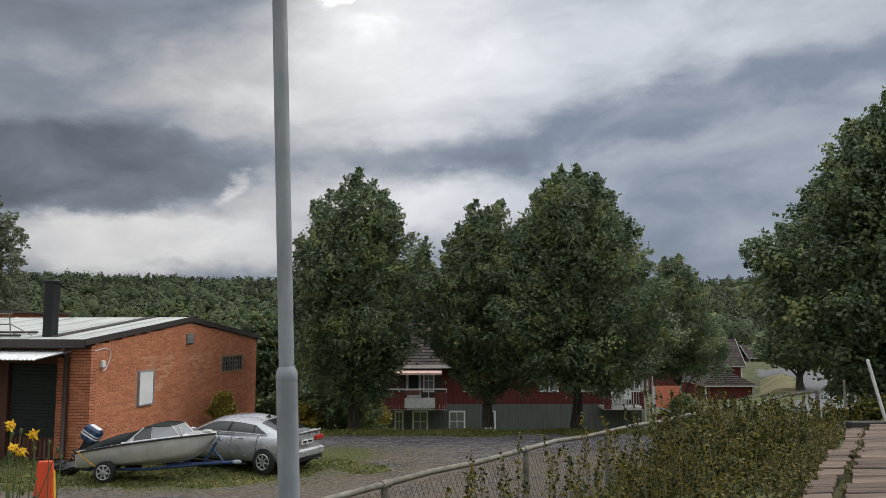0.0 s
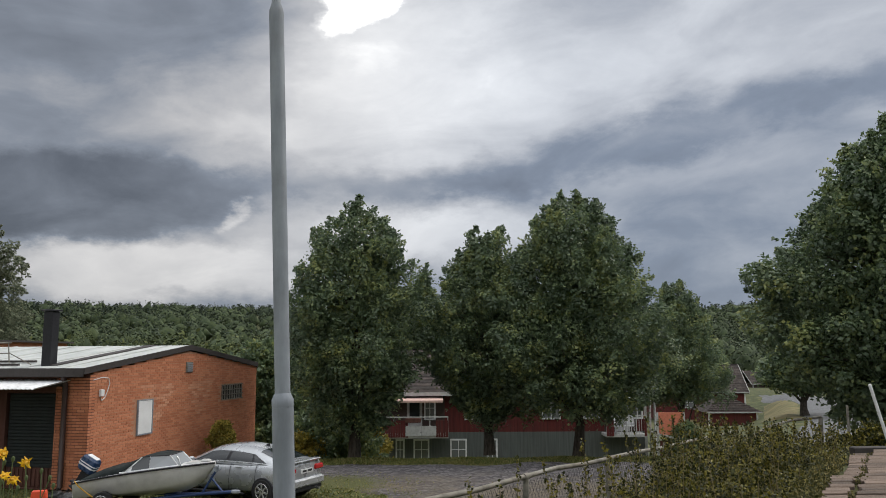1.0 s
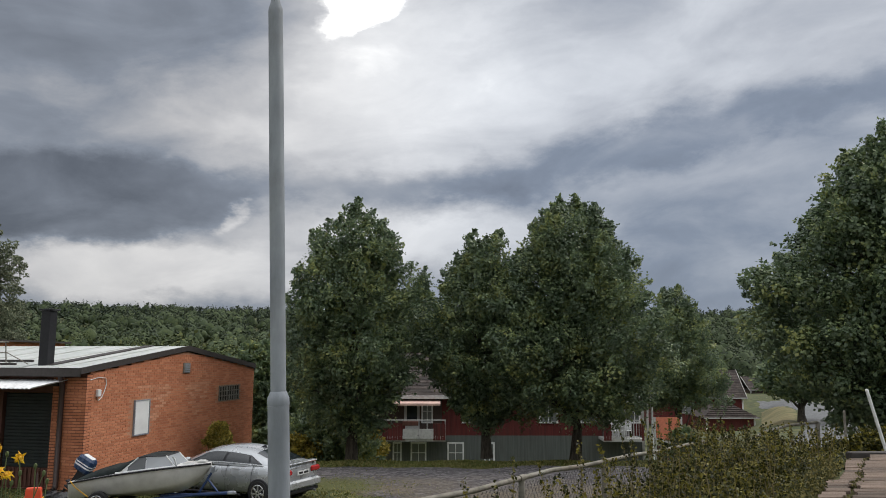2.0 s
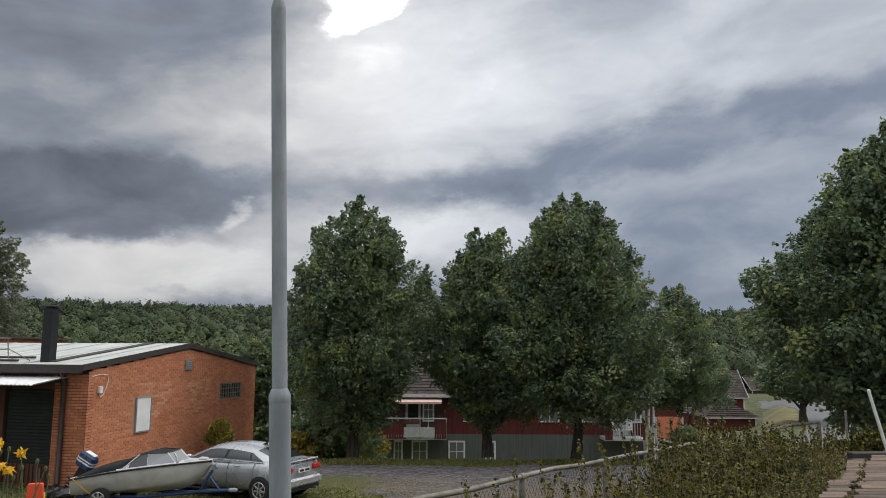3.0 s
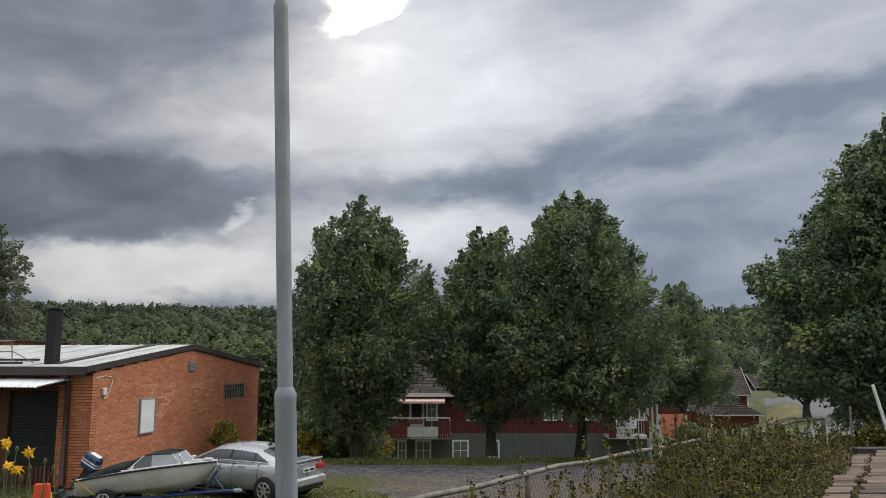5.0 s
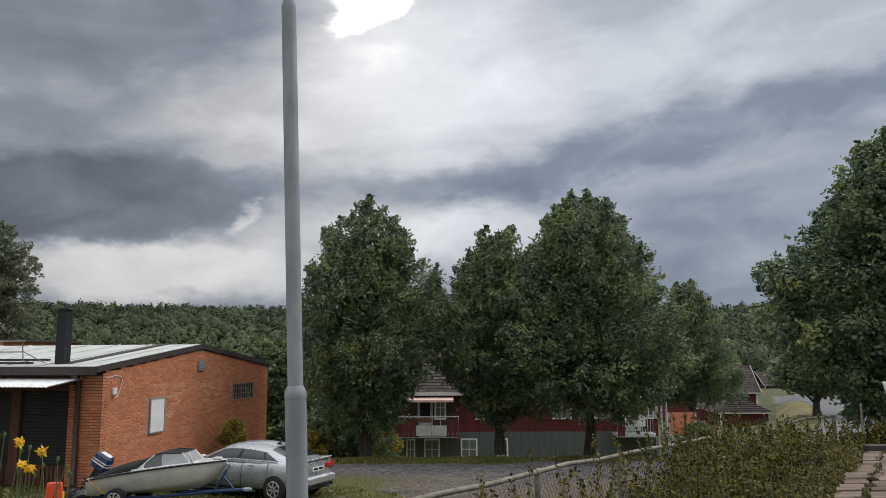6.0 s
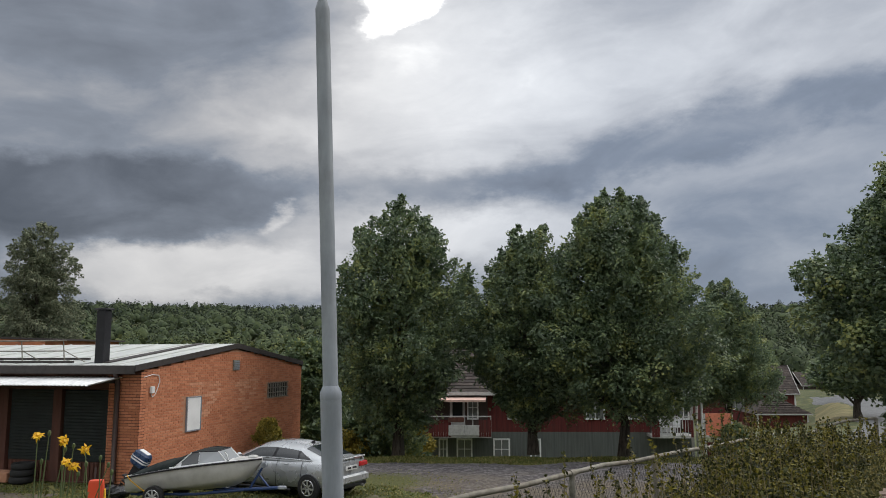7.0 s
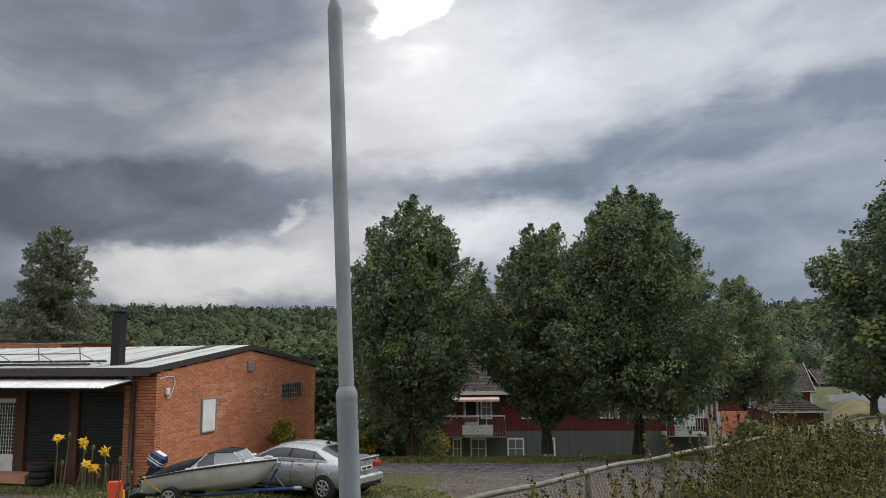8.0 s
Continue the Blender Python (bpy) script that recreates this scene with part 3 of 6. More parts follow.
    for i in range(4):
        part("bar", Mesh().box(7.56, -0.062, 2.0 + i * 0.18, 9.24, -0.051, 2.03 + i * 0.18), M_PIPE, grille)
    vent = part("wall_vent", Mesh().box(5.0, -0.05, 3.10, 5.42, -0.004, 3.46, bevel=0.01), M_PIPE, shop, "small grey wall vent")
    for i in range(5):
        part("slat", Mesh().box(5.04, -0.07, 3.13 + i * 0.065, 5.38, -0.052, 3.165 + i * 0.065), M_STEEL, vent)
    lamp = part("meter_box", Mesh().box(0.40, -0.09, 2.54, 0.56, -0.004, 2.74, bevel=0.015), M_WHITE, shop, "small white wall box")
    cable = [(0.12, -0.02, 3.02), (0.5, -0.02, 3.08), (0.8, -0.02, 3.05), (0.86, -0.02, 2.9), (0.78, -0.02, 2.7), (0.66, -0.02, 2.5), (0.52, -0.02, 2.42), (0.48, -0.02, 2.53)]
    part("cable", Mesh().tube(cable, 0.013, 5), M_WHITE, lamp, "loose white cable")
    # front: downpipe, gutter, canopy, shutters, door
    part("downpipe", Mesh().tube([(-0.28, 0.66, EAVE - 0.1), (-0.10, 0.70, EAVE - 0.4), (-0.10, 0.70, 0.1), (-0.2, 0.70, 0.02)], 0.075, 10), M_BROWN, shop, "dark brown downpipe")
    for i, (a, b) in enumerate(((1.10, 2.64), (3.02, 4.57))):
        sh = part("roller_shutter", Mesh().box(0.10, a, 0.58, 0.14, b, 2.64), M_SHUTTER, shop, "closed dark green roller shutter")
        for j in range(22):
            z = 0.6 + j * 0.0925
            part("slat", Mesh().box(0.072, a + 0.01, z, 0.098, b - 0.01, z + 0.08, bevel=0.01), M_SHUTTER, sh)
        fr = part("slat_panel", Mesh().box(0.12, a, 0.02, 0.16, b, 0.575), M_WOOD_SHADED_BRICK, shop, "reddish slatted wooden panel")
        for j in range(11):
            y = a + 0.02 + j * (b - a - 0.04) / 11
            part("slat", Mesh().box(0.08, y, 0.06, 0.118, y + 0.07, 0.55, bevel=0.006), M_WOOD_SHADED_BRICK, fr)
    door = part("glazed_door", Mesh().box(0.11, 5.00, 0.03, 0.16, 5.96, 0.75), M_WHITE, shop, "white door with small square panes")
    part("pane", Mesh().box(0.125, 5.08, 0.75, 0.135, 5.88, 2.3), M_GLASS, door)
    for y0, y1 in ((5.00, 5.08), (5.88, 5.96)):
        part("stile", Mesh().box(0.11, y0, 0.75, 0.16, y1, 2.43), M_WHITE, door)
    part("rail", Mesh().box(0.11, 5.08, 2.3, 0.16, 5.88, 2.43), M_WHITE, door)
    for i in range(1, 8):
        part("glazing_bar", Mesh().box(0.112, 5.08 + i * 0.1, 0.75, 0.148, 5.095 + i * 0.1, 2.3), M_WHITE, door)
    for i in range(1, 14):
        part("glazing_bar", Mesh().box(0.108, 5.08, 0.75 + i * 0.11, 0.150, 5.88, 0.762 + i * 0.11), M_WHITE, door)
    window = part("front_window", Mesh().box(0.12, 6.6, 0.9, 0.13, 8.4, 2.4), M_GLASS, shop)
    part("frame", Mesh().box(0.08, 6.6, 0.9, 0.118, 6.68, 2.4), M_WHITE, window)
    part("doorstep", Mesh().box(-0.55, 3.95, 0, -0.004, 6.4, 0.28, bevel=0.02), M_MORTAR, shop, "low concrete doorstep")
    # corrugated canopy
    ridges, rings = [], []
    for i in range(201):
        y = 0.58 + i * 0.045
        z = 0.018 * math.cos(i * math.pi / 1.5)
        ridges.append((y, z))
    for x, zz in ((-0.04, 3.02), (-1.45, 2.84)):
        rings.append([(x, y, zz + z) for y, z in ridges])
    for x, zz in ((-1.45, 2.825), (-0.04, 3.005)):
        rings.append([(x, y, zz + z) for y, z in ridges])
    rings.append(rings[0])
    canopy = part("canopy", Mesh().loft(rings, closed=False, smooth=False), M_WHITE, shop, "white corrugated canopy sheet")
    part("canopy_beam", Mesh().box(-0.10, 0.85, 2.84, -0.004, 9.7, 2.98), M_FASCIA, canopy)
    return shop


shop = make_shop()
second = thing("brick_shed", pose(-22.6, 38.5, 0, 0, 0, 0), "orange brick shed with a dark low roof", "building")
part("wall", Mesh().prism([(-12, -0.3), (0, -0.3), (0, 4.42), (-3, 4.52), (-12, 4.6)], 0, 8), M_BRICK_SHED, second)
part("roof", Mesh().prism([(-12.3, 4.6), (-3, 4.53), (0.3, 4.42), (0.3, 4.52), (-3, 4.63), (-12.3, 4.7)], -0.1, 8.2), M_FASCIA, second, "dark low roof")


# ---- trees ----
def leaf_mesh(name, centres, axes, lengths, widths, count, size, mat, seed, droop=0.3):
    """Many small folded leaves in sprays along axes."""
    rng = np.random.default_rng(seed)
    n = len(centres)
    idx = np.repeat(np.arange(n), count)
    m = len(idx)
    t = rng.random(m) ** 0.8
    pos = centres[idx] + axes[idx] * (t * lengths[idx])[:, None] + rng.normal(0, 1, (m, 3)) * (widths[idx] * (1.05 - 0.75 * t))[:, None]
    d = axes[idx] * 0.6 + rng.normal(0, 0.75, (m, 3))
    d[:, 2] -= droop
    d /= np.linalg.norm(d, axis=1, keepdims=True)
    side = np.cross(d, rng.normal(0, 1, (m, 3)) * 0.8 + np.array([0, 0, 1.0]))
    side /= np.linalg.norm(side, axis=1, keepdims=True) + 1e-6
    up = np.cross(side, d)
    s = size * (0.65 + 0.7 * rng.random(m))[:, None]
    v = np.stack([pos, pos + d * s * 0.45 + side * s * 0.36 + up * s * 0.12, pos + d * s, pos + d * s * 0.45 - side * s * 0.36 + up * s * 0.12], 1)
    f = np.arange(m * 4).reshape(m, 4)
    return fast_mesh(name, v.reshape(-1, 3), f, mat)


def clump_leaves(centres, outs, radii, count, size, rng, reach=1.6, hang=0.25, loose=0.24, lift=0.55):
    """Corners of leaves that shingle tapered clumps; each clump runs out along its own axis to a leafy tip."""
    n = len(centres)
    idx = np.repeat(np.arange(n), count)
    m = len(idx)
    o, rc = outs[idx], radii[idx]
    up = np.array([0, 0, 1.0])
    p = rng.normal(0, 1, (m, 3)) + up * lift
    p -= o * np.sum(p * o, 1, keepdims=True)
    p /= np.linalg.norm(p, axis=1, keepdims=True) + 1e-6
    t = rng.random(m) ** 0.9
    girth = 0.85 * (1 - t ** 1.5) + 0.07 + 0.10 * np.sin(t * 17 + idx)
    shell = girth * (0.72 + 0.36 * rng.random(m)) * rc
    pos = centres[idx] + o * ((t * reach - 0.5) * rc)[:, None] + p * shell[:, None]
    # side tips that break the clump's outline
    tip = rng.normal(0, 0.75, (n, 3, 3)) + outs[:, None, :] * 0.7 + up * 0.5
    tip /= np.linalg.norm(tip, axis=2, keepdims=True)
    on = rng.random(m) < 0.16
    q = rng.random(m)
    line = centres[idx] + tip[idx, rng.integers(0, 3, m)] * (rc * (0.5 + 0.85 * q))[:, None] + rng.normal(0, 1, (m, 3)) * (0.13 * rc * (1.15 - q))[:, None]
    pos = np.where(on[:, None], line, pos)
    nrm = p + o * (0.5 * t)[:, None] + rng.normal(0, loose, (m, 3)) + up * 0.45
    nrm /= np.linalg.norm(nrm, axis=1, keepdims=True)
    d = rng.normal(0, 0.5, (m, 3)) + o * 0.8 - up * hang
    d -= nrm * np.sum(d * nrm, 1, keepdims=True)
    d /= np.linalg.norm(d, axis=1, keepdims=True) + 1e-6
    side = np.cross(d, nrm)
    s = (size * (0.65 + 0.7 * rng.random(m)))[:, None]
    return np.stack([pos, pos + d * s * 0.42 + side * s * 0.36 - nrm * s * 0.08, pos + d * s - nrm * s * 0.12, pos + d * s * 0.42 - side * s * 0.36 - nrm * s * 0.08], 1)


def branchy(base, top, radius, targets, rng, limbs=26, lean=0.3):
    """Trunk and limbs that reach out to some of the clumps."""
    mesh = Mesh()
    base, top = Vector(base), Vector(top)
    pts = [base.lerp(top, t) + Vector((rng.normal(0, 0.06), rng.normal(0, 0.06), 0)) * (t > 0) for t in np.linspace(0, 1, 8)]
    mesh.tube(pts, [radius * (1.35 if i == 0 else 1 - 0.85 * i / 7) for i in range(8)], 10)
    for i in rng.choice(len(targets), min(limbs, len(targets)), replace=False):
        q = Vector(targets[i])
        h = min(max((q.z - base.z) / (top.z - base.z) - lean * (0.5 + 0.5 * rng.random()), 0.18), 0.92)
        p = base.lerp(top, h)
        mid = p.lerp(q, 0.5) + Vector((0, 0, 0.12 * (q - p).length))
        r = radius * 0.42 * (1 - 0.6 * h)
        mesh.tube([p, mid, q], [r, r * 0.6, r * 0.18], 6, caps=False)
    return mesh


LINDEN = [(0, 0.6), (0.11, 0.9), (0.25, 1.0), (0.45, 0.95), (0.6, 0.86), (0.75, 0.70), (0.88, 0.48), (0.97, 0.24), (1, 0.06)]


def make_tree(name, x, y, z0, top, crown_low, radius, label, mat=None, clumps=400, leaves=185, size=0.112, seed=1, shape=LINDEN, trunk=0.2, clump=0.60,
              lumps=0.10, squash=1.0, reach=1.6, hang=0.25, tops=(), rise=0.30):
    """A broad-leaved tree: boughs that carry domed clumps of leaves round a shaded inside, with shoots that break the outline."""
    rng = np.random.default_rng(seed)
    hs, rs = zip(*shape)
    tall = top - crown_low

    def envelope(h, ang):
        return radius * np.interp(h, hs, rs) * (1 + lumps * np.sin(ang * 3 + h * 9 + seed) + lumps * 0.8 * np.sin(ang * 5 - h * 15 + seed * 2))

    # even spread over the crown's surface: heights drawn by the girth there
    grid = np.linspace(0, 1, 200)
    girth = np.interp(grid, hs, rs) + 0.12
    h = np.interp(rng.random(clumps), np.cumsum(girth) / girth.sum(), grid)
    ang = rng.random(clumps) * 2 * math.pi
    tier = 0.5 + 0.5 * np.sin(h * tall * 4.2 + 2.2 * np.sin(ang * 2 + seed) + 1.5 * np.sin(ang * 5))
    inner = rng.random(clumps) < 0.20
    depth = np.where(inner, 0.35 + 0.35 * rng.random(clumps), 0.76 + 0.18 * tier + 0.10 * rng.random(clumps))
    rc = clump * (0.65 + 0.65 * rng.random(clumps)) * np.interp(h, [0, 0.7, 1], [1.05, 1.0, 0.62])
    r = np.maximum(envelope(h, ang) - rc * 0.9, 0.03) * depth
    c = np.stack([r * np.cos(ang), r * np.sin(ang) * squash, crown_low + rc * 0.5 + (tall - rc * 1.5) * h], 1)
    o = np.stack([np.cos(ang), np.sin(ang), rise + 1.5 * h ** 1.6], 1) + rng.normal(0, 0.25, (clumps, 3))
    # separate leaders at the crown's head
    for dx, dz, n in tops:
        t = np.linspace(0, 1, n)
        c = np.concatenate([c, np.stack([dx + rng.normal(0, 0.10, n), rng.normal(0, 0.3, n), top + dz - 0.15 - 1.35 * t], 1)])
        o = np.concatenate([o, rng.normal(0, 0.25, (n, 3)) + np.array([0, 0, 1.0])])
        rc = np.concatenate([rc, clump * (0.30 + 0.85 * t)])
    o /= np.linalg.norm(o, axis=1, keepdims=True)
    low = np.array([0, 0, -z0])
    v = clump_leaves(c + low, o, rc, leaves, size, rng, reach, hang)
    # the sparse inside, which closes the view through the crown
    k = int(clumps * 0.65)
    hi, ai = rng.random(k) * 0.80, rng.random(k) * 6.283
    ri = np.maximum(envelope(hi, ai) - 0.9, 0.05) * 0.7 * np.sqrt(rng.random(k))
    ci = np.stack([ri * np.cos(ai), ri * np.sin(ai) * squash, crown_low + 0.5 + (tall - 0.5) * hi], 1) + low
    oi = np.stack([np.cos(ai), np.sin(ai), np.full(k, 0.4)], 1)
    w = clump_leaves(ci, oi, np.full(k, clump), 34, size * 1.9, rng, 1.2, 0.3, 0.9)
    v = np.concatenate([v, w])
    tree = thing(name, pose(x, y, z0), label, "tree")
    part("trunk", branchy((0, 0, -0.15), (0, 0, crown_low + tall * 0.8 - z0), trunk, c + low, rng), M_BARK, tree)
    part("crown", fast_mesh("crown", v.reshape(-1, 3), np.arange(len(v) * 4).reshape(-1, 4), mat or M_LEAF), None, tree)
    return tree


def at(px, d):
    """Sideways place of something seen at that column and distance."""
    return (px - 784) / 1352 * d


make_tree("linden_tree", at(633, 31), 31, -0.2, 9.95, 0.55, 3.05, "dense dark green linden with a pointed crown beside the yard", clumps=430, seed=3,
          shape=[(0, 0.45), (0.1, 0.66), (0.19, 0.80), (0.32, 1.0), (0.48, 0.98), (0.62, 0.90), (0.76, 0.79), (0.88, 0.62), (0.96, 0.38), (1, 0.1)], tops=((0.0, 0.15, 5), (1.0, -0.9, 4)))
make_tree("linden_tree", at(752, 60), 60, -4.0, 10.3, 2.0, 2.3, "slender linden behind the apartment house", clumps=220, leaves=90, size=0.18, seed=4, clump=0.6,
          shape=[(0, 0.8), (0.3, 1.0), (0.6, 0.75), (0.8, 0.45), (1, 0.05)], tops=((0.3, 0.35, 4),))
make_tree("linden_tree", at(866, 32.5), 32.5, -0.3, 8.85, 0.7, 3.0, "dense linden with two pointed tops beside the yard", clumps=390, seed=5,
          shape=[(0, 0.3), (0.1, 0.52), (0.19, 0.72), (0.32, 0.98), (0.45, 0.96), (0.62, 0.84), (0.76, 0.70), (0.88, 0.48), (0.96, 0.25), (1, 0.06)], tops=((-0.55, 0.25, 7), (0.5, 0.35, 7), (-1.15, -0.75, 5)))
make_tree("linden_tree", at(1019, 31), 31, -0.2, 10.2, 1.0, 3.95, "tall broad linden, tallest of the row by the yard", clumps=620, seed=6,
          shape=[(0, 0.6), (0.11, 0.92), (0.32, 0.97), (0.54, 0.87), (0.7, 0.71), (0.86, 0.53), (0.965, 0.32), (1, 0.08)], tops=((-0.7, 0.0, 6), (0.2, 0.1, 6), (1.0, -0.25, 6), (2.3, -2.4, 7)))
make_tree("linden_tree", at(1200, 52), 52, -4.0, 8.5, 0.0, 3.25, "smaller linden with yellowish leaves behind the apartment house", clumps=340, seed=8, size=0.13, clump=0.75,
          shape=[(0, 0.8), (0.12, 1.0), (0.3, 1.0), (0.6, 0.79), (0.8, 0.55), (0.95, 0.30), (1, 0.1)], tops=((0.4, 0.0, 5), (-0.8, -0.2, 6)))
make_tree("linden_tree", at(1680, 20), 20, 0.8, 10.75, 1.65, 5.0, "large linden with bright green outer leaves above the road", clumps=800, leaves=195, seed=9, size=0.118, trunk=0.3, clump=0.64,
          shape=[(0, 0.6), (0.1, 0.76), (0.2, 0.88), (0.31, 0.94), (0.37, 1.0), (0.52, 0.86), (0.67, 0.70), (0.78, 0.55), (0.87, 0.38), (0.95, 0.2), (1, 0.05)], lumps=0.07)
make_tree("linden_tree", at(1413, 76), 76, -2.7, 5.4, -0.6, 4.0, "round linden on a lawn beside the road", clumps=260, leaves=80, size=0.28, seed=10, trunk=0.38, clump=0.9)
make_tree("birch_tree", -27.1, 45, -1.2, 12.0, 0.2, 2.85, "grey-green birch with thin hanging twigs behind the brick building", M_LEAF_BIRCH, clumps=560, leaves=120, size=0.11, seed=12,
          shape=[(0, 0.95), (0.3, 1.0), (0.45, 0.97), (0.6, 0.78), (0.8, 0.62), (0.92, 0.40), (1, 0.05)], clump=0.42, reach=2.0, hang=1.6, lumps=0.16, rise=-0.45)


# ---- apartment house behind the row of trees ----
def make_window(parent, x0, x1, y, z0, z1, name="window", bars=(1, 1)):
    """A window in a wall that faces -y: glass, white frame, glazing bars."""
    w = part(name, Mesh().box(x0, y - 0.02, z0, x1, y + 0.02, z1), M_CURTAIN, parent, "window with pale curtains")
    for bx in ((x0 - 0.09, z0 - 0.09, x0, z1 + 0.09), (x1, z0 - 0.09, x1 + 0.09, z1 + 0.09), (x0, z1, x1, z1 + 0.09), (x0, z0 - 0.09, x1, z0)):
        part("frame", Mesh().box(bx[0], y - 0.07, bx[1], bx[2], y + 0.03, bx[3]), M_WHITE, w)
    for i in range(1, bars[0] + 1):
        xm = x0 + (x1 - x0) * i / (bars[0] + 1)
        part("glazing_bar", Mesh().box(xm - 0.02, y - 0.05, z0, xm + 0.02, y - 0.021, z1), M_WHITE, w)
    for i in range(1, bars[1] + 1):
        zm = z0 + (z1 - z0) * i / (bars[1] + 1)
        part("glazing_bar", Mesh().box(x0, y - 0.055, zm - 0.02, x1, y - 0.051, zm + 0.02), M_WHITE, w)
    return w


def tiled_slope(parent, x0, x1, y0, z0, y1, z1, row=0.36):
    """A roof slope from the eaves (y0, z0) to the ridge (y1, z1), in overlapping courses of tiles."""
    n = max(int(math.hypot(y1 - y0, z1 - z0) / row), 2)
    mesh = Mesh()
    for i in range(n):
        a, b = i / n, (i + 1) / n + 0.02
        ya, yb, za, zb = y0 + (y1 - y0) * a, y0 + (y1 - y0) * b, z0 + (z1 - z0) * a, z0 + (z1 - z0) * b
        x = x0
        while x < x1 - 0.05:
            xe = min(x + 0.6, x1)
            mesh.raw([(x, ya, za + 0.07), (xe, ya, za + 0.07), (xe, yb, zb + 0.03), (x, yb, zb + 0.03), (x, ya, za), (xe, ya, za)], [(0, 1, 2, 3), (4, 5, 1, 0)])
            x = xe
    slab = part("roof", Mesh().raw([(x0, y0, z0), (x1, y0, z0), (x1, y1, z1), (x0, y1, z1), (x0, y0, z0 - 0.15), (x1, y0, z0 - 0.15), (x1, y1, z1 - 0.15), (x0, y1, z1 - 0.15)],
                                   [(0, 1, 2, 3), (7, 6, 5, 4), (0, 4, 5, 1), (1, 5, 6, 2), (3, 2, 6, 7), (0, 3, 7, 4)]), M_TILE, parent, "dark brown tiled roof")
    tiles = part("tiles", mesh, M_TILE, slab)
    tagged(tiles, kind="stuff")
    return slab


def make_apartments():
    """Grey lower storey, red upper storey with balconies, brown tiled roof. Own origin: front left corner at ground level."""
    x0 = at(678, 46)
    base = -3.75
    house = thing("apartment_house", pose(x0, 46, base), "two-storey red and grey wooden apartment house with balconies", "house")
    w, dp, z1, z2 = 15.6, 9.0, 2.85, 5.15
    part("wall", Mesh().box(0, 0, 0, w, dp, z1), M_GREY_WALL, house, "grey boarded lower wall")
    part("wall", Mesh().box(0.002, 0.002, z1, w - 0.002, dp, z2), M_FALU, house, "dark red boarded upper wall")
    for y0, y1 in ((-0.6, dp / 2), (dp + 0.6, dp / 2)):
        tiled_slope(house, -0.5, w + 0.5, y0, z2, y1, z2 + 2.5)
    part("eaves_board", Mesh().box(-0.5, -0.66, z2 - 0.16, w + 0.5, -0.602, z2 + 0.05), M_OFFWHITE, house, "white eaves board")
    part("gable", Mesh().prism([(0.01, z2), (0.01 + dp - 0.02, z2), (dp / 2, z2 + 2.3)], 0, 0.1, Matrix.Translation((w - 0.1, 0, 0)) @ pose(0, 0, 0, 0, 0, 90)), M_FALU, house)
    up = z1 + 0.80
    # lower windows, as seen between the trees
    for a, b in ((0.95, 1.3), (2.0, 2.75), (4.15, 4.95), (6.3, 6.75)):
        make_window(house, a, b, -0.02, 1.35, 2.38)
    for a, b in ((5.0, 5.4), (9.55, 10.5), (12.0, 12.8)):
        make_window(house, a, b, -0.02, up, up + 1.15)
    # balconies: floor, red boarded front, white panel, rail, awning
    for bx, bw, aw in ((-0.2, 4.15, M_AWNING), (12.95, 2.3, M_OFFWHITE)):
        bal = part("balcony", Mesh().box(bx, -1.55, z1 - 0.18, bx + bw, -0.003, z1 - 0.03), M_OFFWHITE, house, "balcony with red boarded front")
        # Dark panel over the red wall paints in the balcony recess's shade.
        part("loggia_shade", Mesh().box(bx + 0.2, -0.016, z1 - 0.03, bx + bw - 0.2, -0.003, z2 - 0.2), M_BROWN, house, "dark panel standing for the shade behind the balcony")
        n = int(bw / 0.14)
        skip = (1.75, 3.4) if aw is M_AWNING else (0.35, 2.1)
        for i in range(n):
            xa = bx + i * bw / n
            if skip[0] < xa - bx < skip[1]:
                continue
            part("board", Mesh().box(xa, -1.585, z1 - 0.12, xa + bw / n - 0.012, -1.552, z1 + 0.82), M_FALU, bal)
        part("handrail", Mesh().box(bx - 0.03, -1.60, z1 + 0.98, bx + bw, -1.54, z1 + 1.04), M_OFFWHITE, bal)
        for i in range(5):
            xa = bx + i * (bw - 0.05) / 4
            part("post", Mesh().box(xa, -1.55, z1 - 0.03, xa + 0.05, -1.50, z1 + 0.98), M_OFFWHITE, bal)
        if aw is M_AWNING:
            for xa in (bx + 1.72, bx + 2.62):
                part("white_panel", Mesh().box(xa, -1.62, z1 - 0.05, xa + 0.84, -1.59, z1 + 0.52, bevel=0.01), M_OFFWHITE, bal, "white balcony panel")
            part("shelf", Mesh().box(bx + 1.7, -1.7, z1 + 0.7, bx + 2.6, -1.5, z1 + 0.95, bevel=0.02), M_WOOD_SHADED_BRICK, bal, "wooden flower box")
        else:
            for i in range(12):
                part("baluster", Mesh().box(bx + 0.4 + i * 0.145, -1.57, z1 - 0.03, bx + 0.425 + i * 0.145, -1.545, z1 + 0.98), M_OFFWHITE, bal)
        part("awning", Mesh().raw([(bx + 0.6, -0.05, z2 - 0.2), (bx + bw - 0.3, -0.05, z2 - 0.2), (bx + bw - 0.3, -1.3, z2 - 0.38), (bx + 0.6, -1.3, z2 - 0.38), (bx + 0.6, -1.3, z2 - 0.5),
                                  (bx + bw - 0.3, -1.3, z2 - 0.5)], [(0, 1, 2, 3), (3, 2, 5, 4)]), aw, bal, "striped awning over the balcony")
        dx = bx + bw / 2
        door = part("balcony_door", Mesh().box(dx - 0.35, -0.04, z1, dx + 0.55, -0.018, z1 + 2.05), M_OFFWHITE, house, "white balcony door")
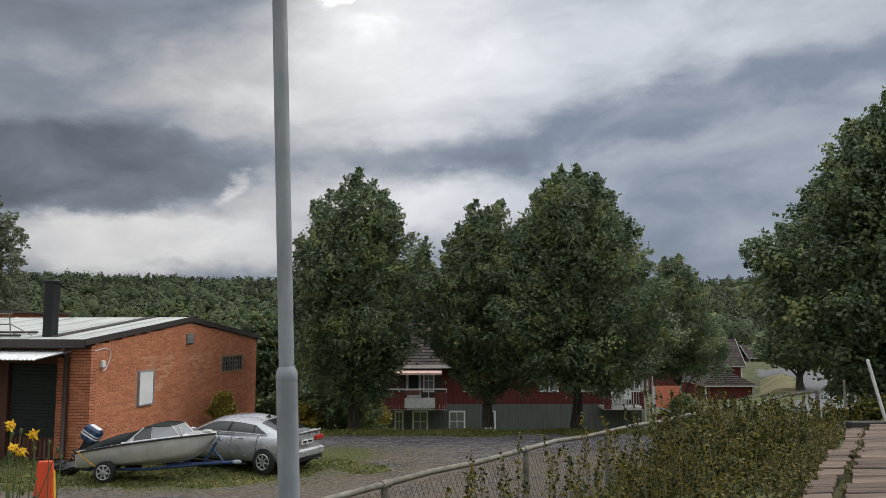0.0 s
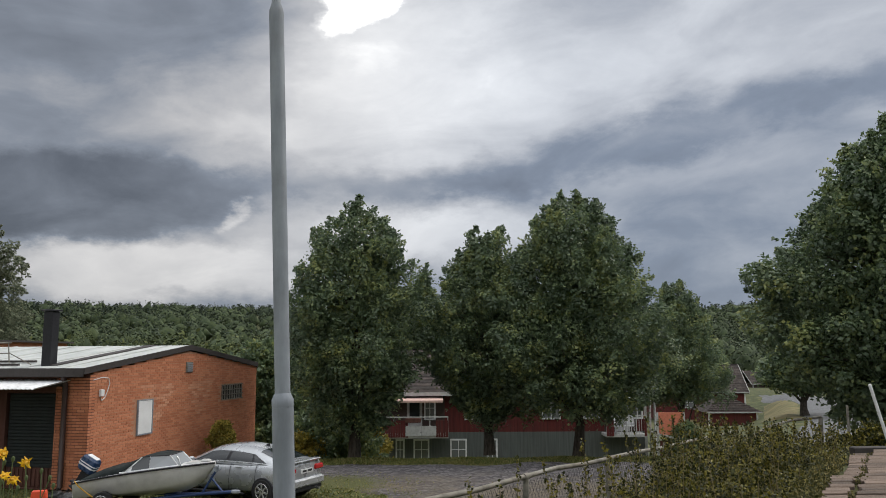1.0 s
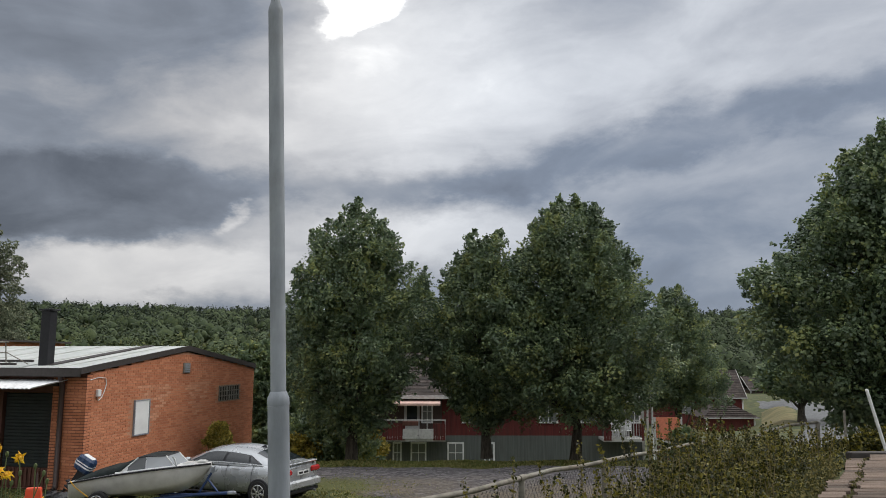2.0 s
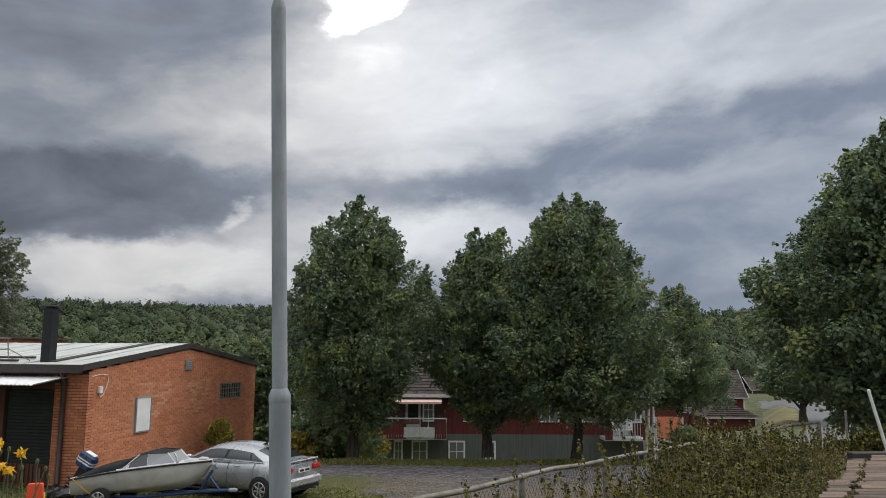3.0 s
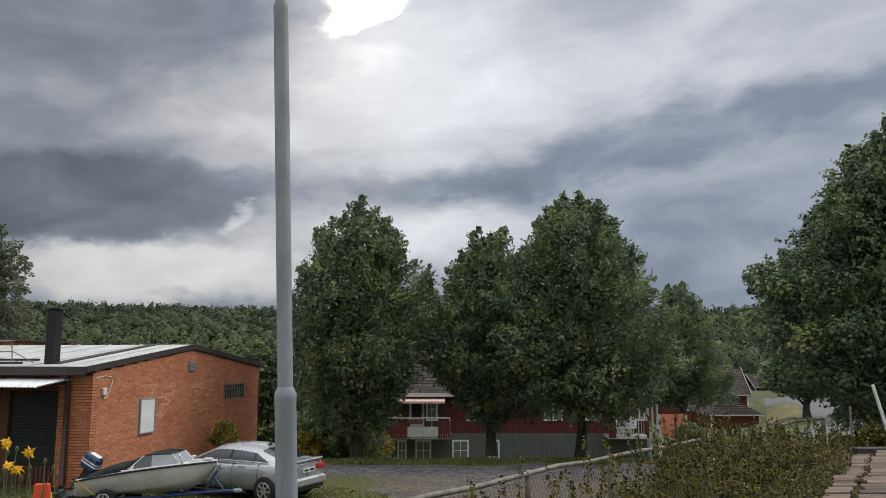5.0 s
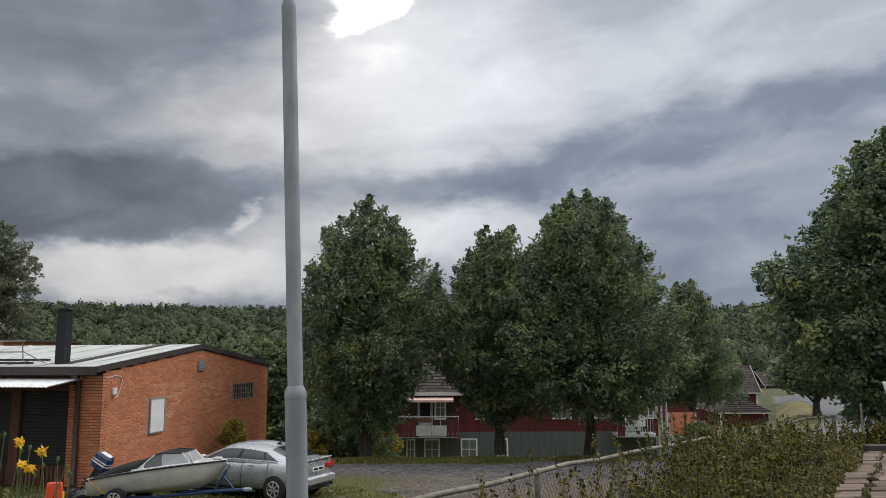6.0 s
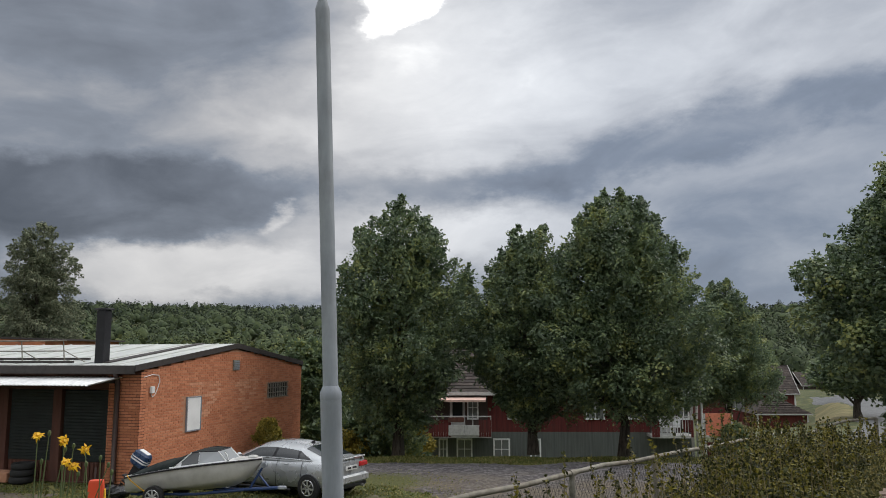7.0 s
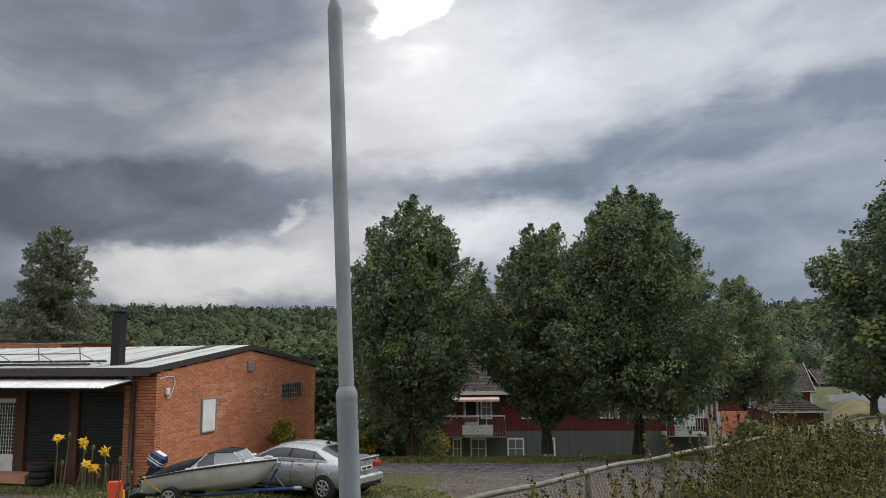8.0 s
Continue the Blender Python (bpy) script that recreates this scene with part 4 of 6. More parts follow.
        part("pane", Mesh().box(dx - 0.2, -0.05, z1 + 0.8, dx + 0.4, -0.041, z1 + 1.9), M_GLASS, door)
        make_window(house, dx + 0.75, dx + 1.25, -0.02, z1 + 0.8, z1 + 2.0)
    # corner post, downpipe and the salmon screen at the end
    part("corner_board", Mesh().box(w - 0.1, -0.06, 0, w + 0.06, -0.004, z2), M_OFFWHITE, house, "white corner board")
    part("downpipe", Mesh().tube([(w + 0.2, -0.3, z2), (w + 0.2, -0.1, 0)], 0.06, 6), M_OFFWHITE, house)
    for xa in (w + 0.32, w + 1.85):
        part("porch_post", Mesh().box(xa, -1.2, 0, xa + 0.1, -1.1, 4.0), M_OFFWHITE, house)
    part("porch_wall", Mesh().box(w + 0.5, -1.1, 0, w + 1.8, -1.0, 2.4), M_FALU, house)
    part("porch_screen", Mesh().box(w + 0.45, -1.15, 2.75, w + 1.95, -1.06, 4.0), M_SALMON, house, "salmon fabric screen")
    part("porch_roof", Mesh().prism([(w + 0.3, 2.75), (w + 2.05, 2.35), (w + 2.05, 2.45), (w + 0.3, 2.85)], -1.3, 0.0), M_OFFWHITE, house)
    return house


apartments = make_apartments()


# ---- houses far down the road ----
def make_cottage(name, x, y, z, w, dp, wall_h, rise, label, rz=0, hip=False, wall=None):
    house = thing(name, pose(x, y, z, 0, 0, rz), label, "house")
    part("wall", Mesh().box(0, 0, 0, w, dp, wall_h), wall or M_FALU, house, "boarded wall")
    for a in (0, w - 0.14):
        part("corner_board", Mesh().box(a - 0.03, -0.03, 0, a + 0.17, -0.002, wall_h), M_WHITE, house)
    part("eaves_board", Mesh().box(-0.4, -0.52, wall_h - 0.08, w + 0.4, -0.46, wall_h + 0.06), M_OFFWHITE, house, "white eaves board")
    if hip:
        e, zr = 0.45, wall_h + rise
        c = [(-e, -e, wall_h), (w + e, -e, wall_h), (w + e, dp + e, wall_h), (-e, dp + e, wall_h)]
        r = [(w * 0.40, dp / 2, zr), (w * 0.60, dp / 2, zr)]
        part("roof", Mesh().raw(c + r, [(0, 1, 5, 4), (2, 3, 4, 5), (1, 2, 5), (3, 0, 4), (3, 2, 1, 0)]), M_TILE, house, "brown hipped tile roof")
        rows = Mesh()
        for i in range(8):
            t = i / 8
            rows.box(-e + (w * 0.40 + e) * t, -e + (dp / 2 + e) * t - 0.05, wall_h + rise * t + 0.01, w + e - (w * 0.40 + e) * t, -e + (dp / 2 + e) * t + 0.05, wall_h + rise * t + 0.08)
        tagged(part("tiles", rows, M_TILE, house), kind="stuff")
    else:
        for y0, y1 in ((-0.5, dp / 2), (dp + 0.5, dp / 2)):
            tiled_slope(house, -0.4, w + 0.4, y0, wall_h, y1, wall_h + rise)
        for xa in (-0.46, w + 0.40):
            part("barge_board", Mesh().raw([(xa, -0.5, wall_h - 0.1), (xa, dp / 2, wall_h + rise - 0.1), (xa, dp / 2, wall_h + rise + 0.10), (xa, -0.5, wall_h + 0.10),
                                            (xa + 0.06, -0.5, wall_h - 0.1), (xa + 0.06, dp / 2, wall_h + rise - 0.1), (xa + 0.06, dp / 2, wall_h + rise + 0.10), (xa + 0.06, -0.5, wall_h + 0.10)],
                                           [(0, 1, 2, 3), (7, 6, 5, 4), (3, 2, 6, 7), (0, 3, 7, 4), (1, 0, 4, 5)]), M_OFFWHITE, house, "pale barge board")
        gable = Mesh().prism([(0.02, wall_h), (dp - 0.02, wall_h), (dp / 2, wall_h + rise - 0.15)], -0.06, 0.06, Matrix.Translation((w - 0.07, 0, 0)) @ pose(0, 0, 0, 0, 0, 90))
        part("gable", gable, wall or M_FALU, house)
        chim = part("chimney", Mesh().box(w - 2.6, dp * 0.25, wall_h + rise * 0.45, w - 2.0, dp * 0.25 + 0.6, wall_h + rise * 0.45 + 1.25, bevel=0.03), M_FALU, house, "short red brick chimney")
        part("cap", Mesh().box(w - 2.7, dp * 0.25 - 0.1, wall_h + rise * 0.45 + 1.25, w - 1.9, dp * 0.25 + 0.7, wall_h + rise * 0.45 + 1.33), M_FASCIA, chim)
    return house


far_house = make_cottage("red_house", 28.6, 105.2, -5.4, 12.0, 9.0, 3.6, 3.6, "red wooden house with a brown tiled roof", rz=-6)
make_window(far_house, 3.4, 5.4, -0.02, 1.6, 2.9)
far_garage = make_cottage("garage", 32.4, 95, -5.9, 6.0, 5.5, 2.2, 1.8, "small red garage with a hipped brown roof", hip=True)
make_cottage("brown_house", 66.0, 165, -6.4, 11, 8, 3.0, 2.7, "low brown house far behind a lawn", wall=M_BROWN)


# ---- wooded hills ----
def blob_field(name, pts, widths, heights, mat, seed, spire=False, rings=3, sides=6):
    """Crowns of far trees, each a rough many-sided lump or spire, joined."""
    rng = np.random.default_rng(seed)
    n = len(pts)
    if spire:
        prof = [(0.0, 0.9), (0.15, 1.0), (0.55, 0.55), (0.8, 0.28), (1.0, 0.02)]
    else:
        prof = [(0.0, 0.55), (0.25, 1.0), (0.6, 0.95), (0.85, 0.6), (1.0, 0.1)]
    k = len(prof)
    ang = np.linspace(0, 2 * math.pi, sides, endpoint=False)
    v = np.zeros((n, k, sides, 3))
    for i, (h, r) in enumerate(prof):
        jit = 0.7 + 0.6 * rng.random((n, sides))
        v[:, i, :, 0] = pts[:, 0, None] + np.cos(ang + i * 0.5) * r * jit * widths[:, None] / 2
        v[:, i, :, 1] = pts[:, 1, None] + np.sin(ang + i * 0.5) * r * jit * widths[:, None] / 2
        v[:, i, :, 2] = pts[:, 2, None] + (h + rng.normal(0, 0.035, (n, sides))) * heights[:, None]
    base = (np.arange(n) * k * sides)[:, None, None]
    i, j = np.meshgrid(np.arange(k - 1), np.arange(sides), indexing="ij")
    quad = np.stack([i * sides + j, i * sides + (j + 1) % sides, (i + 1) * sides + (j + 1) % sides, (i + 1) * sides + j], -1).reshape(1, -1, 4)
    f = (base + quad).reshape(-1, 4)
    return fast_mesh(name, v.reshape(-1, 3), f, mat)


def crown_field(name, x, y, height, width, clumps, count, size, mat, seed, spire=False):
    """Far trees: domed leaf clumps on each crown, or stacked ones on a spire, joined."""
    rng = np.random.default_rng(seed)
    n = len(x)
    base = np.stack([x, y, ground_height(x, y)], 1)
    idx = np.repeat(np.arange(n), clumps)
    m = len(idx)
    a = rng.random(m) * 6.283
    if spire:
        q = np.tile(np.linspace(0.15, 0.85, clumps), n)
        r = width[idx] * 0.22 * (1.02 - q)
        rc = width[idx] * 0.5 * (1.08 - q)
    else:
        q = rng.random(m) ** 0.7
        r = width[idx] * 0.36 * np.sqrt(np.clip(1.05 - q ** 2, 0, 1)) * (0.5 + 0.5 * rng.random(m))
        rc = width[idx] * (0.16 + 0.12 * rng.random(m))
    c = base[idx] + np.stack([np.cos(a) * r, np.sin(a) * r, height[idx] * (0.10 + 0.80 * q)], 1)
    o = np.stack([np.cos(a) * 0.7, np.sin(a) * 0.7, 0.3 + 0.6 * q], 1) if not spire else np.tile([0.0, 0.0, 1.0], (m, 1)) + rng.normal(0, 0.06, (m, 3))
    o /= np.linalg.norm(o, axis=1, keepdims=True)
    v = clump_leaves(c, o, rc, count, size, rng, 1.4 if not spire else 2.4, 0.2)
    return fast_mesh(name, v.reshape(-1, 3), np.arange(len(v) * 4).reshape(-1, 4), mat)


def lump_field(name, x, y, height, width, mat, seed, sides=7):
    """Inner bodies of far crowns, shade painted in as dark green: uneven rounded lumps, two or three to a tree."""
    rng = np.random.default_rng(seed)
    n = len(x)
    prof = [(0.0, 0.45), (0.18, 0.85), (0.40, 1.0), (0.62, 0.92), (0.80, 0.68), (0.93, 0.36), (1.0, 0.06)]
    ang = np.linspace(0, 2 * math.pi, sides, endpoint=False)
    k = len(prof)
    v = np.zeros((n, k, sides, 3))
    ph = rng.random((n, 4)) * 6.283
    for i, (h, r) in enumerate(prof):
        bulge = 1 + 0.20 * np.sin(ang * 2 + ph[:, :1] + h * 4) + 0.14 * np.sin(ang * 3 + ph[:, 1:2] - h * 7) + rng.normal(0, 0.07, (n, sides))
        v[:, i, :, 0] = x[:, None] + np.cos(ang) * r * bulge * width[:, None] / 2
        v[:, i, :, 1] = y[:, None] + np.sin(ang) * r * bulge * width[:, None] / 2
        v[:, i, :, 2] = ground_height(x, y)[:, None] + (h + rng.normal(0, 0.02, (n, sides))) * height[:, None]
    i, j = np.meshgrid(np.arange(k - 1), np.arange(sides), indexing="ij")
    quad = np.stack([i * sides + j, i * sides + (j + 1) % sides, (i + 1) * sides + (j + 1) % sides, (i + 1) * sides + j], -1).reshape(1, -1, 4)
    f = ((np.arange(n) * k * sides)[:, None, None] + quad).reshape(-1, 4)
    return fast_mesh(name, v.reshape(-1, 3), f, mat, True)


def far_woods():
    rng = np.random.default_rng(21)

    def scatter(n, r0, r1, spans, power=1.0):
        r = r0 + (r1 - r0) * rng.random(n) ** power
        lo, hi = np.array(spans)[rng.integers(0, len(spans), n)].T
        a = np.radians(lo + (hi - lo) * rng.random(n))
        return r * np.sin(a), r * np.cos(a), r, np.degrees(a)

    x, y, r, a = scatter(620, 105, 330, [(-46, -28), (-28, -9), (-9, 12)], 1.1)
    keep = ~((a > -6) & (r < 140))
    x, y = x[keep], y[keep]
    n = len(x)
    hh, ww = rng.uniform(6, 12, n), rng.uniform(6, 11, n)
    tagged(new("woods", lump_field("woods", x, y, hh * 0.86, ww * 0.8, M_LUMP, 25)), "dark green cores of the near woods, shade painted in", "woods", kind="stuff")
    tagged(new("woods", crown_field("woods", x, y, hh * 1.05, ww * 1.15, 9, 24, 0.55, M_WOODS, 5)), "dense green mixed woods on the near hillside", "woods", kind="stuff")
    x, y, r, a = scatter(520, 190, 420, [(10, 24), (24, 40)])
    n = len(x)
    hh, ww = rng.uniform(7, 12, n), rng.uniform(6, 10, n)
    tagged(new("woods", lump_field("woods", x, y, hh * 0.86, ww * 0.8, M_LUMP, 26)), "dark green crown cores behind the far houses, shade painted in", "woods", kind="stuff")
    tagged(new("woods", crown_field("woods", x, y, hh * 1.03, ww * 1.1, 7, 20, 0.72, M_WOODS_HAZED, 15)), "green woods behind the far houses", "woods", kind="stuff")
    x, y, r, a = scatter(1800, 320, 900, [(-46, -9), (-46, -9), (-9, 10), (10, 36)])
    n = len(x)
    hh, ww = rng.uniform(6, 12, n), rng.uniform(8, 14, n)
    tagged(new("woods", lump_field("woods", x, y, hh * 0.84, ww * 0.75, M_LUMP, 27)), "dark green cores of the far woods, shade painted in", "woods", kind="stuff")
    tagged(new("woods", crown_field("woods", x, y, hh * 1.03, ww * 1.05, 4, 13, 1.2, M_WOODS_HAZED, 8)), "green mixed woods on the far hillside", "woods", kind="stuff")
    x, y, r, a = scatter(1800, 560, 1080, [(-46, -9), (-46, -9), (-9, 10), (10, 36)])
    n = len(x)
    tagged(new("spruce_woods", crown_field("spruce_woods", x, y, rng.uniform(6, 12, n), rng.uniform(3.5, 5.5, n), 4, 9, 1.3, M_SPRUCE_HAZED, 6, True)), "dark spruce forest along the ridge", "woods", kind="stuff")
    n = 900
    a = np.radians(rng.uniform(50, 310, n))
    r = rng.uniform(200, 700, n)
    x, y = r * np.sin(a), r * np.cos(a)
    pts = np.stack([x, y, ground_height(x, y) - 1.0], 1)
    tagged(new("woods", blob_field("woods", pts, rng.uniform(9, 16, n), rng.uniform(9, 15, n), M_WOODS, 7)), "mixed woods around the place", "woods", kind="stuff")


far_woods()


# ---- lamp post by the terrace ----
def make_lamp_post():
    post = thing("lamp_post", pose(-1.046, 5.5, 2.15), "slightly leaning grey galvanised steel lamp post in stepped sections", "lamp post")
    lean = Vector((-0.0385, 0.0, 1.0))

    def p(z):
        return lean * z

    part("lower_tube", Mesh().tube([p(-0.1), p(1.245)], 0.0755, 24), M_STEEL, post)
    part("collar", Mesh().tube([p(1.246), p(1.262), p(1.30), p(1.345)], [0.0755, 0.0775, 0.0765, 0.0555], 24, False), M_STEEL, post, "swaged joint")
    part("middle_tube", Mesh().tube([p(1.346), p(4.16)], 0.0545, 24), M_STEEL, post)
    part("upper_tube", Mesh().tube([p(4.16), p(4.19), p(4.26), p(4.30), p(6.2)], [0.0545, 0.0545, 0.034, 0.031, 0.030], 20), M_STEEL, post)
    part("service_hatch", Mesh().box(-0.10, 0.055, 0.25, 0.02, 0.085, 0.6, bevel=0.008), M_STEEL, post)
    head = part("lamp_head", Mesh().box(-0.38, -0.7, 6.2, -0.10, 0.1, 6.32, bevel=0.04), M_STEEL, post, "flat grey lamp head")
    part("diffuser", Mesh().box(-0.34, -0.62, 6.17, -0.14, -0.1, 6.199), M_PERSPEX, head)


make_lamp_post()

# ---- pipe fence with chain-link along the bank ----
F_DIR, F_NORM = Vector((0.573, 0.82, 0)), Vector((-0.82, 0.573, 0))


def fence_point(s):
    z = 2.50 + 0.013 * (2.5 - s) if s < 2.5 else 2.50 - 0.25 * (s - 2.5) / 7.3
    return Vector((-0.21, 6.5, z)) + F_DIR * s


def make_fence():
    fence = thing("pipe_fence", pose(0, 0, 0), "weathered steel pipe fence with wire mesh along the bank", "fence")
    pts = [fence_point(-3 + i * 0.8) + Vector((0, 0, 0.012 * math.sin(i * 2.1))) for i in range(17)]
    part("top_rail", Mesh().tube(pts, 0.026, 12), M_PIPE, fence, "bent grey pipe rail")
    for s in (-2.5, -0.4, 1.9, 4.0, 6.1, 8.2):
        q = fence_point(s)
        g = float(ground_height(q.x, q.y))
        pp = part("post", Mesh().tube([(q.x, q.y, g - 0.2), (q.x, q.y, q.z - 0.005)], 0.033, 10), M_PIPE, fence)
        part("clamp", Mesh().tube([q - F_DIR * 0.045, q + F_DIR * 0.045], 0.036, 12), M_PIPE, pp)
    wires = Mesh()
    hi, s = 1.0, -2.9
    while s < 9.2:
        for sgn in (1, -1):
            a = fence_point(s) + Vector((0, 0, -0.04))
            b = fence_point(s + sgn * 0.62) + Vector((0, 0, -0.04 - hi))
            q = [a.lerp(b, t) + F_NORM * (0.006 if j % 2 else -0.006) for j, t in enumerate(np.linspace(0, 1, 9))]
            wires.tube(q, 0.0018, 3, False)
        s += 0.072
    part("chain_link", wires, M_WIRE, fence, "rusty wire mesh")
    far = thing("pipe_rail", pose(0, 0, 0), "short grey pipe rail beyond the hedge", "fence")
    pts = [Vector(p) for p in ((6.0, 15.2, 2.08), (6.8, 16.2, 2.2), (7.6, 17.0, 2.25), (8.75, 18.0, 2.24))]
    part("top_rail", Mesh().tube(pts, 0.03, 10), M_PIPE, far)
    for q in (pts[1] + Vector((0.35, 0.3, 0)), pts[3]):
        g = float(ground_height(q.x, q.y))
        part("post", Mesh().tube([(q.x, q.y, g - 0.2), (q.x, q.y, q.z)], 0.045, 10), M_PIPE, far)


make_fence()
sign_post = thing("sign_post", pose(8.4, 16.1, float(ground_height(8.4, 16.1))), "plain grey steel post beside the road", "post")
part("tube", Mesh().tube([(0, 0, -0.2), (0, 0, 1.25)], 0.026, 10), M_PIPE, sign_post)
part("cap", Mesh().tube([(0, 0, 1.25), (0, 0, 1.28)], [0.03, 0.02], 10), M_PIPE, sign_post)
white_post = thing("white_post", pose(7.14, 12.4, 2.15), "leaning white pipe post at the walkway's end", "post")
part("tube", Mesh().tube([(0.03, 0, -0.15), (-0.27, 0, 1.05)], 0.026, 12), M_WHITE, white_post)
part("cap", Mesh().tube([(-0.27, 0, 1.05), (-0.277, 0, 1.075)], [0.029, 0.02], 12), M_WHITE, white_post)

# ---- hedge, shoots and weeds between fence and walkway ----
B_DIR, B_NORM = np.array([0.55, 0.835]), np.array([0.835, -0.55])


def bank_place(along, off):
    """Points beside the fence: metres along it and towards the walkway."""
    along, off = np.asarray(along), np.asarray(off)
    x = -0.21 + B_DIR[0] * along + B_NORM[0] * off
    y = 6.5 + B_DIR[1] * along + B_NORM[1] * off
    return x, y


def make_hedge():
    rng = np.random.default_rng(31)
    hedge = thing("hedge", pose(0, 0, 0), "overgrown green hedge with yellowing leaves and long shoots", "hedge")
    n = 2300
    along = rng.uniform(-2.6, 11.6, n)
    off = 0.2 + rng.random(n) * (2.42 - 0.03 * along)
    x, y = bank_place(along, off)
    thick = (along > 3.6) | (rng.random(n) < 0.5)
    along, off, x, y = along[thick], off[thick], x[thick], y[thick]
    n = len(x)
    g = ground_height(x, y)
    top = np.interp(along, [-2.6, 1, 3, 6, 8, 10.5, 11.6], [1.75, 1.95, 2.22, 2.50, 2.34, 1.98, 1.72]) + 0.09 * np.sin(along * 2.3) + 0.07 * np.sin(along * 4.9 + off * 2)
    top = top - 0.22 * (1 - smooth_step(0.3, 1.1, off)) + 0.06 * np.sin(along * 9 + off * 5)
    top = np.maximum(top - 0.40 * smooth_step(1.7, 2.85, off), g + 0.12)
    z = g + (top - g) * rng.random(n) ** 0.45
    c = np.stack([x, y, z - 0.14], 1)
    ax = np.stack([rng.normal(0, 0.8, n), rng.normal(0, 0.8, n), np.ones(n)], 1)
    ax /= np.linalg.norm(ax, axis=1, keepdims=True)
    v = clump_leaves(c, ax, rng.uniform(0.11, 0.20, n), 80, 0.035, rng, 1.5, 0.0, 0.35, 0.5)
    part("foliage", fast_mesh("foliage", v.reshape(-1, 3), np.arange(len(v) * 4).reshape(-1, 4), M_LEAF_HEDGE), None, hedge)
    # long shoots with leaves all the way up
    m = 230
    along, off = rng.uniform(-1.2, 10.5, m), rng.uniform(0.3, 2.3, m)
    x, y = bank_place(along, off)
    h = np.where(along < 5.5, rng.uniform(0.1, 0.62, m), rng.uniform(0.15, 0.42, m))
    base = np.stack([x, y, np.interp(along, [0, 6, 8, 10.5], [2.0, 2.35, 2.15, 1.8])], 1)
    ax = np.stack([rng.normal(0, 0.12, m), rng.normal(0, 0.12, m), np.ones(m)], 1)
    stems = Mesh()
    for b, a, l in zip(base, ax, h):
        stems.tube([b + a * -0.7, b, b + a * (l + 0.12)], [0.008, 0.006, 0.002], 4, False)
    tagged(part("brushwood", stems, M_STEM_DRY, hedge, "thin brown stems"), kind="stuff")
    part("shoot_leaves", leaf_mesh("shoot_leaves", base, ax, h + 0.15, np.full(m, 0.030), 64, 0.036, M_LEAF_HEDGE, 33, -0.1), None, hedge)
    # dry weeds along the walkway
    n = 520
    along = rng.uniform(-2.5, 6.5, n)
    off = 2.56 - 0.035 * along + rng.normal(0, 0.07, n)
    x, y = bank_place(along, off)
    c = np.stack([x, y, ground_height(x, y)], 1)
    ax = np.stack([rng.normal(0, 0.3, n), rng.normal(0, 0.3, n), np.ones(n)], 1)
    weeds = new("weeds", leaf_mesh("weeds", c, ax, rng.uniform(0.04, 0.20, n), np.full(n, 0.035), 30, 0.034, M_WEED, 34, -0.2))
    tagged(weeds, "dry yellow-green weeds beside the walkway", "weeds", kind="stuff")


make_hedge()


def make_shrub(name, x, y, z, w, h, label, mat, seed, size=0.1, sprays=160, leaves=60):
    rng = np.random.default_rng(seed)
    a, r, t = rng.random(sprays) * 6.283, rng.random(sprays) ** 0.5, rng.random(sprays)
    rad = w / 2 * np.sqrt(np.clip(1 - t ** 2, 0, 1)) * r
    c = np.stack([np.cos(a) * rad, np.sin(a) * rad, h * 0.85 * t], 1)
    ax = np.stack([np.cos(a) * r * 0.7, np.sin(a) * r * 0.7, np.full(sprays, 0.8)], 1) + rng.normal(0, 0.25, (sprays, 3))
    ax /= np.linalg.norm(ax, axis=1, keepdims=True)
    shrub = thing(name, pose(x, y, z), label, "shrub")
    stems = Mesh()
    for i in range(0, sprays, 6):
        stems.tube([(c[i][0] * 0.2, c[i][1] * 0.2, -0.1), tuple(c[i])], [0.02, 0.006], 4, False)
    part("stems", stems, M_STEM_DRY, shrub)
    ln = np.full(sprays, 0.28 * min(w, h * 2) * 0.6)
    part("foliage", leaf_mesh("foliage", c, ax, ln, ln * 0.32, leaves, size, mat, seed + 1, 0.1), None, shrub)
    return shrub


make_shrub("shrub", -7.75, 27.6, 0.0, 1.05, 1.45, "yellowing shrub against the brick gable", M_LEAF_YELLOW, 41, 0.09)
make_shrub("shrub", at(470, 38), 38, -1.2, 4.2, 5.8, "tall green shrubs behind the brick building", M_LEAF, 42, 0.2, 420, 70)
make_shrub("shrub", at(545, 33.5), 33.5, -0.7, 1.8, 1.0, "low yellow-green shrub at the yard's edge", M_LEAF_YELLOW, 44, 0.12, 90)
make_shrub("shrub", at(600, 35), 35, -1.0, 3.6, 2.6, "dark undergrowth beneath the lindens", M_LEAF, 45, 0.16, 260, 60)
make_shrub("shrub", at(650, 37), 37, -1.6, 2.6, 2.2, "yellow-green undergrowth beneath the lindens", M_LEAF_YELLOW, 46, 0.14, 150, 60)
make_shrub("shrub", at(1203, 45), 45, -2.3, 1.9, 2.0, "rounded green shrub beside the apartment house", M_LEAF, 47, 0.16, 200, 60)
make_shrub("shrub", 8.25, 14.2, 1.55, 1.9, 0.8, "low green scrub on the roadside bank", M_LEAF_HEDGE, 49, 0.06, 320, 80)
make_shrub("shrub", 11.3, 16.5, 1.0, 2.4, 1.3, "leafy scrub beneath the large linden", M_LEAF, 50, 0.11, 320, 60)

# ---- weathered walkway of planks ----
W_DIR, W_SIDE = Vector((0.515, 0.857, 0)), Vector((0.857, -0.515, 0))
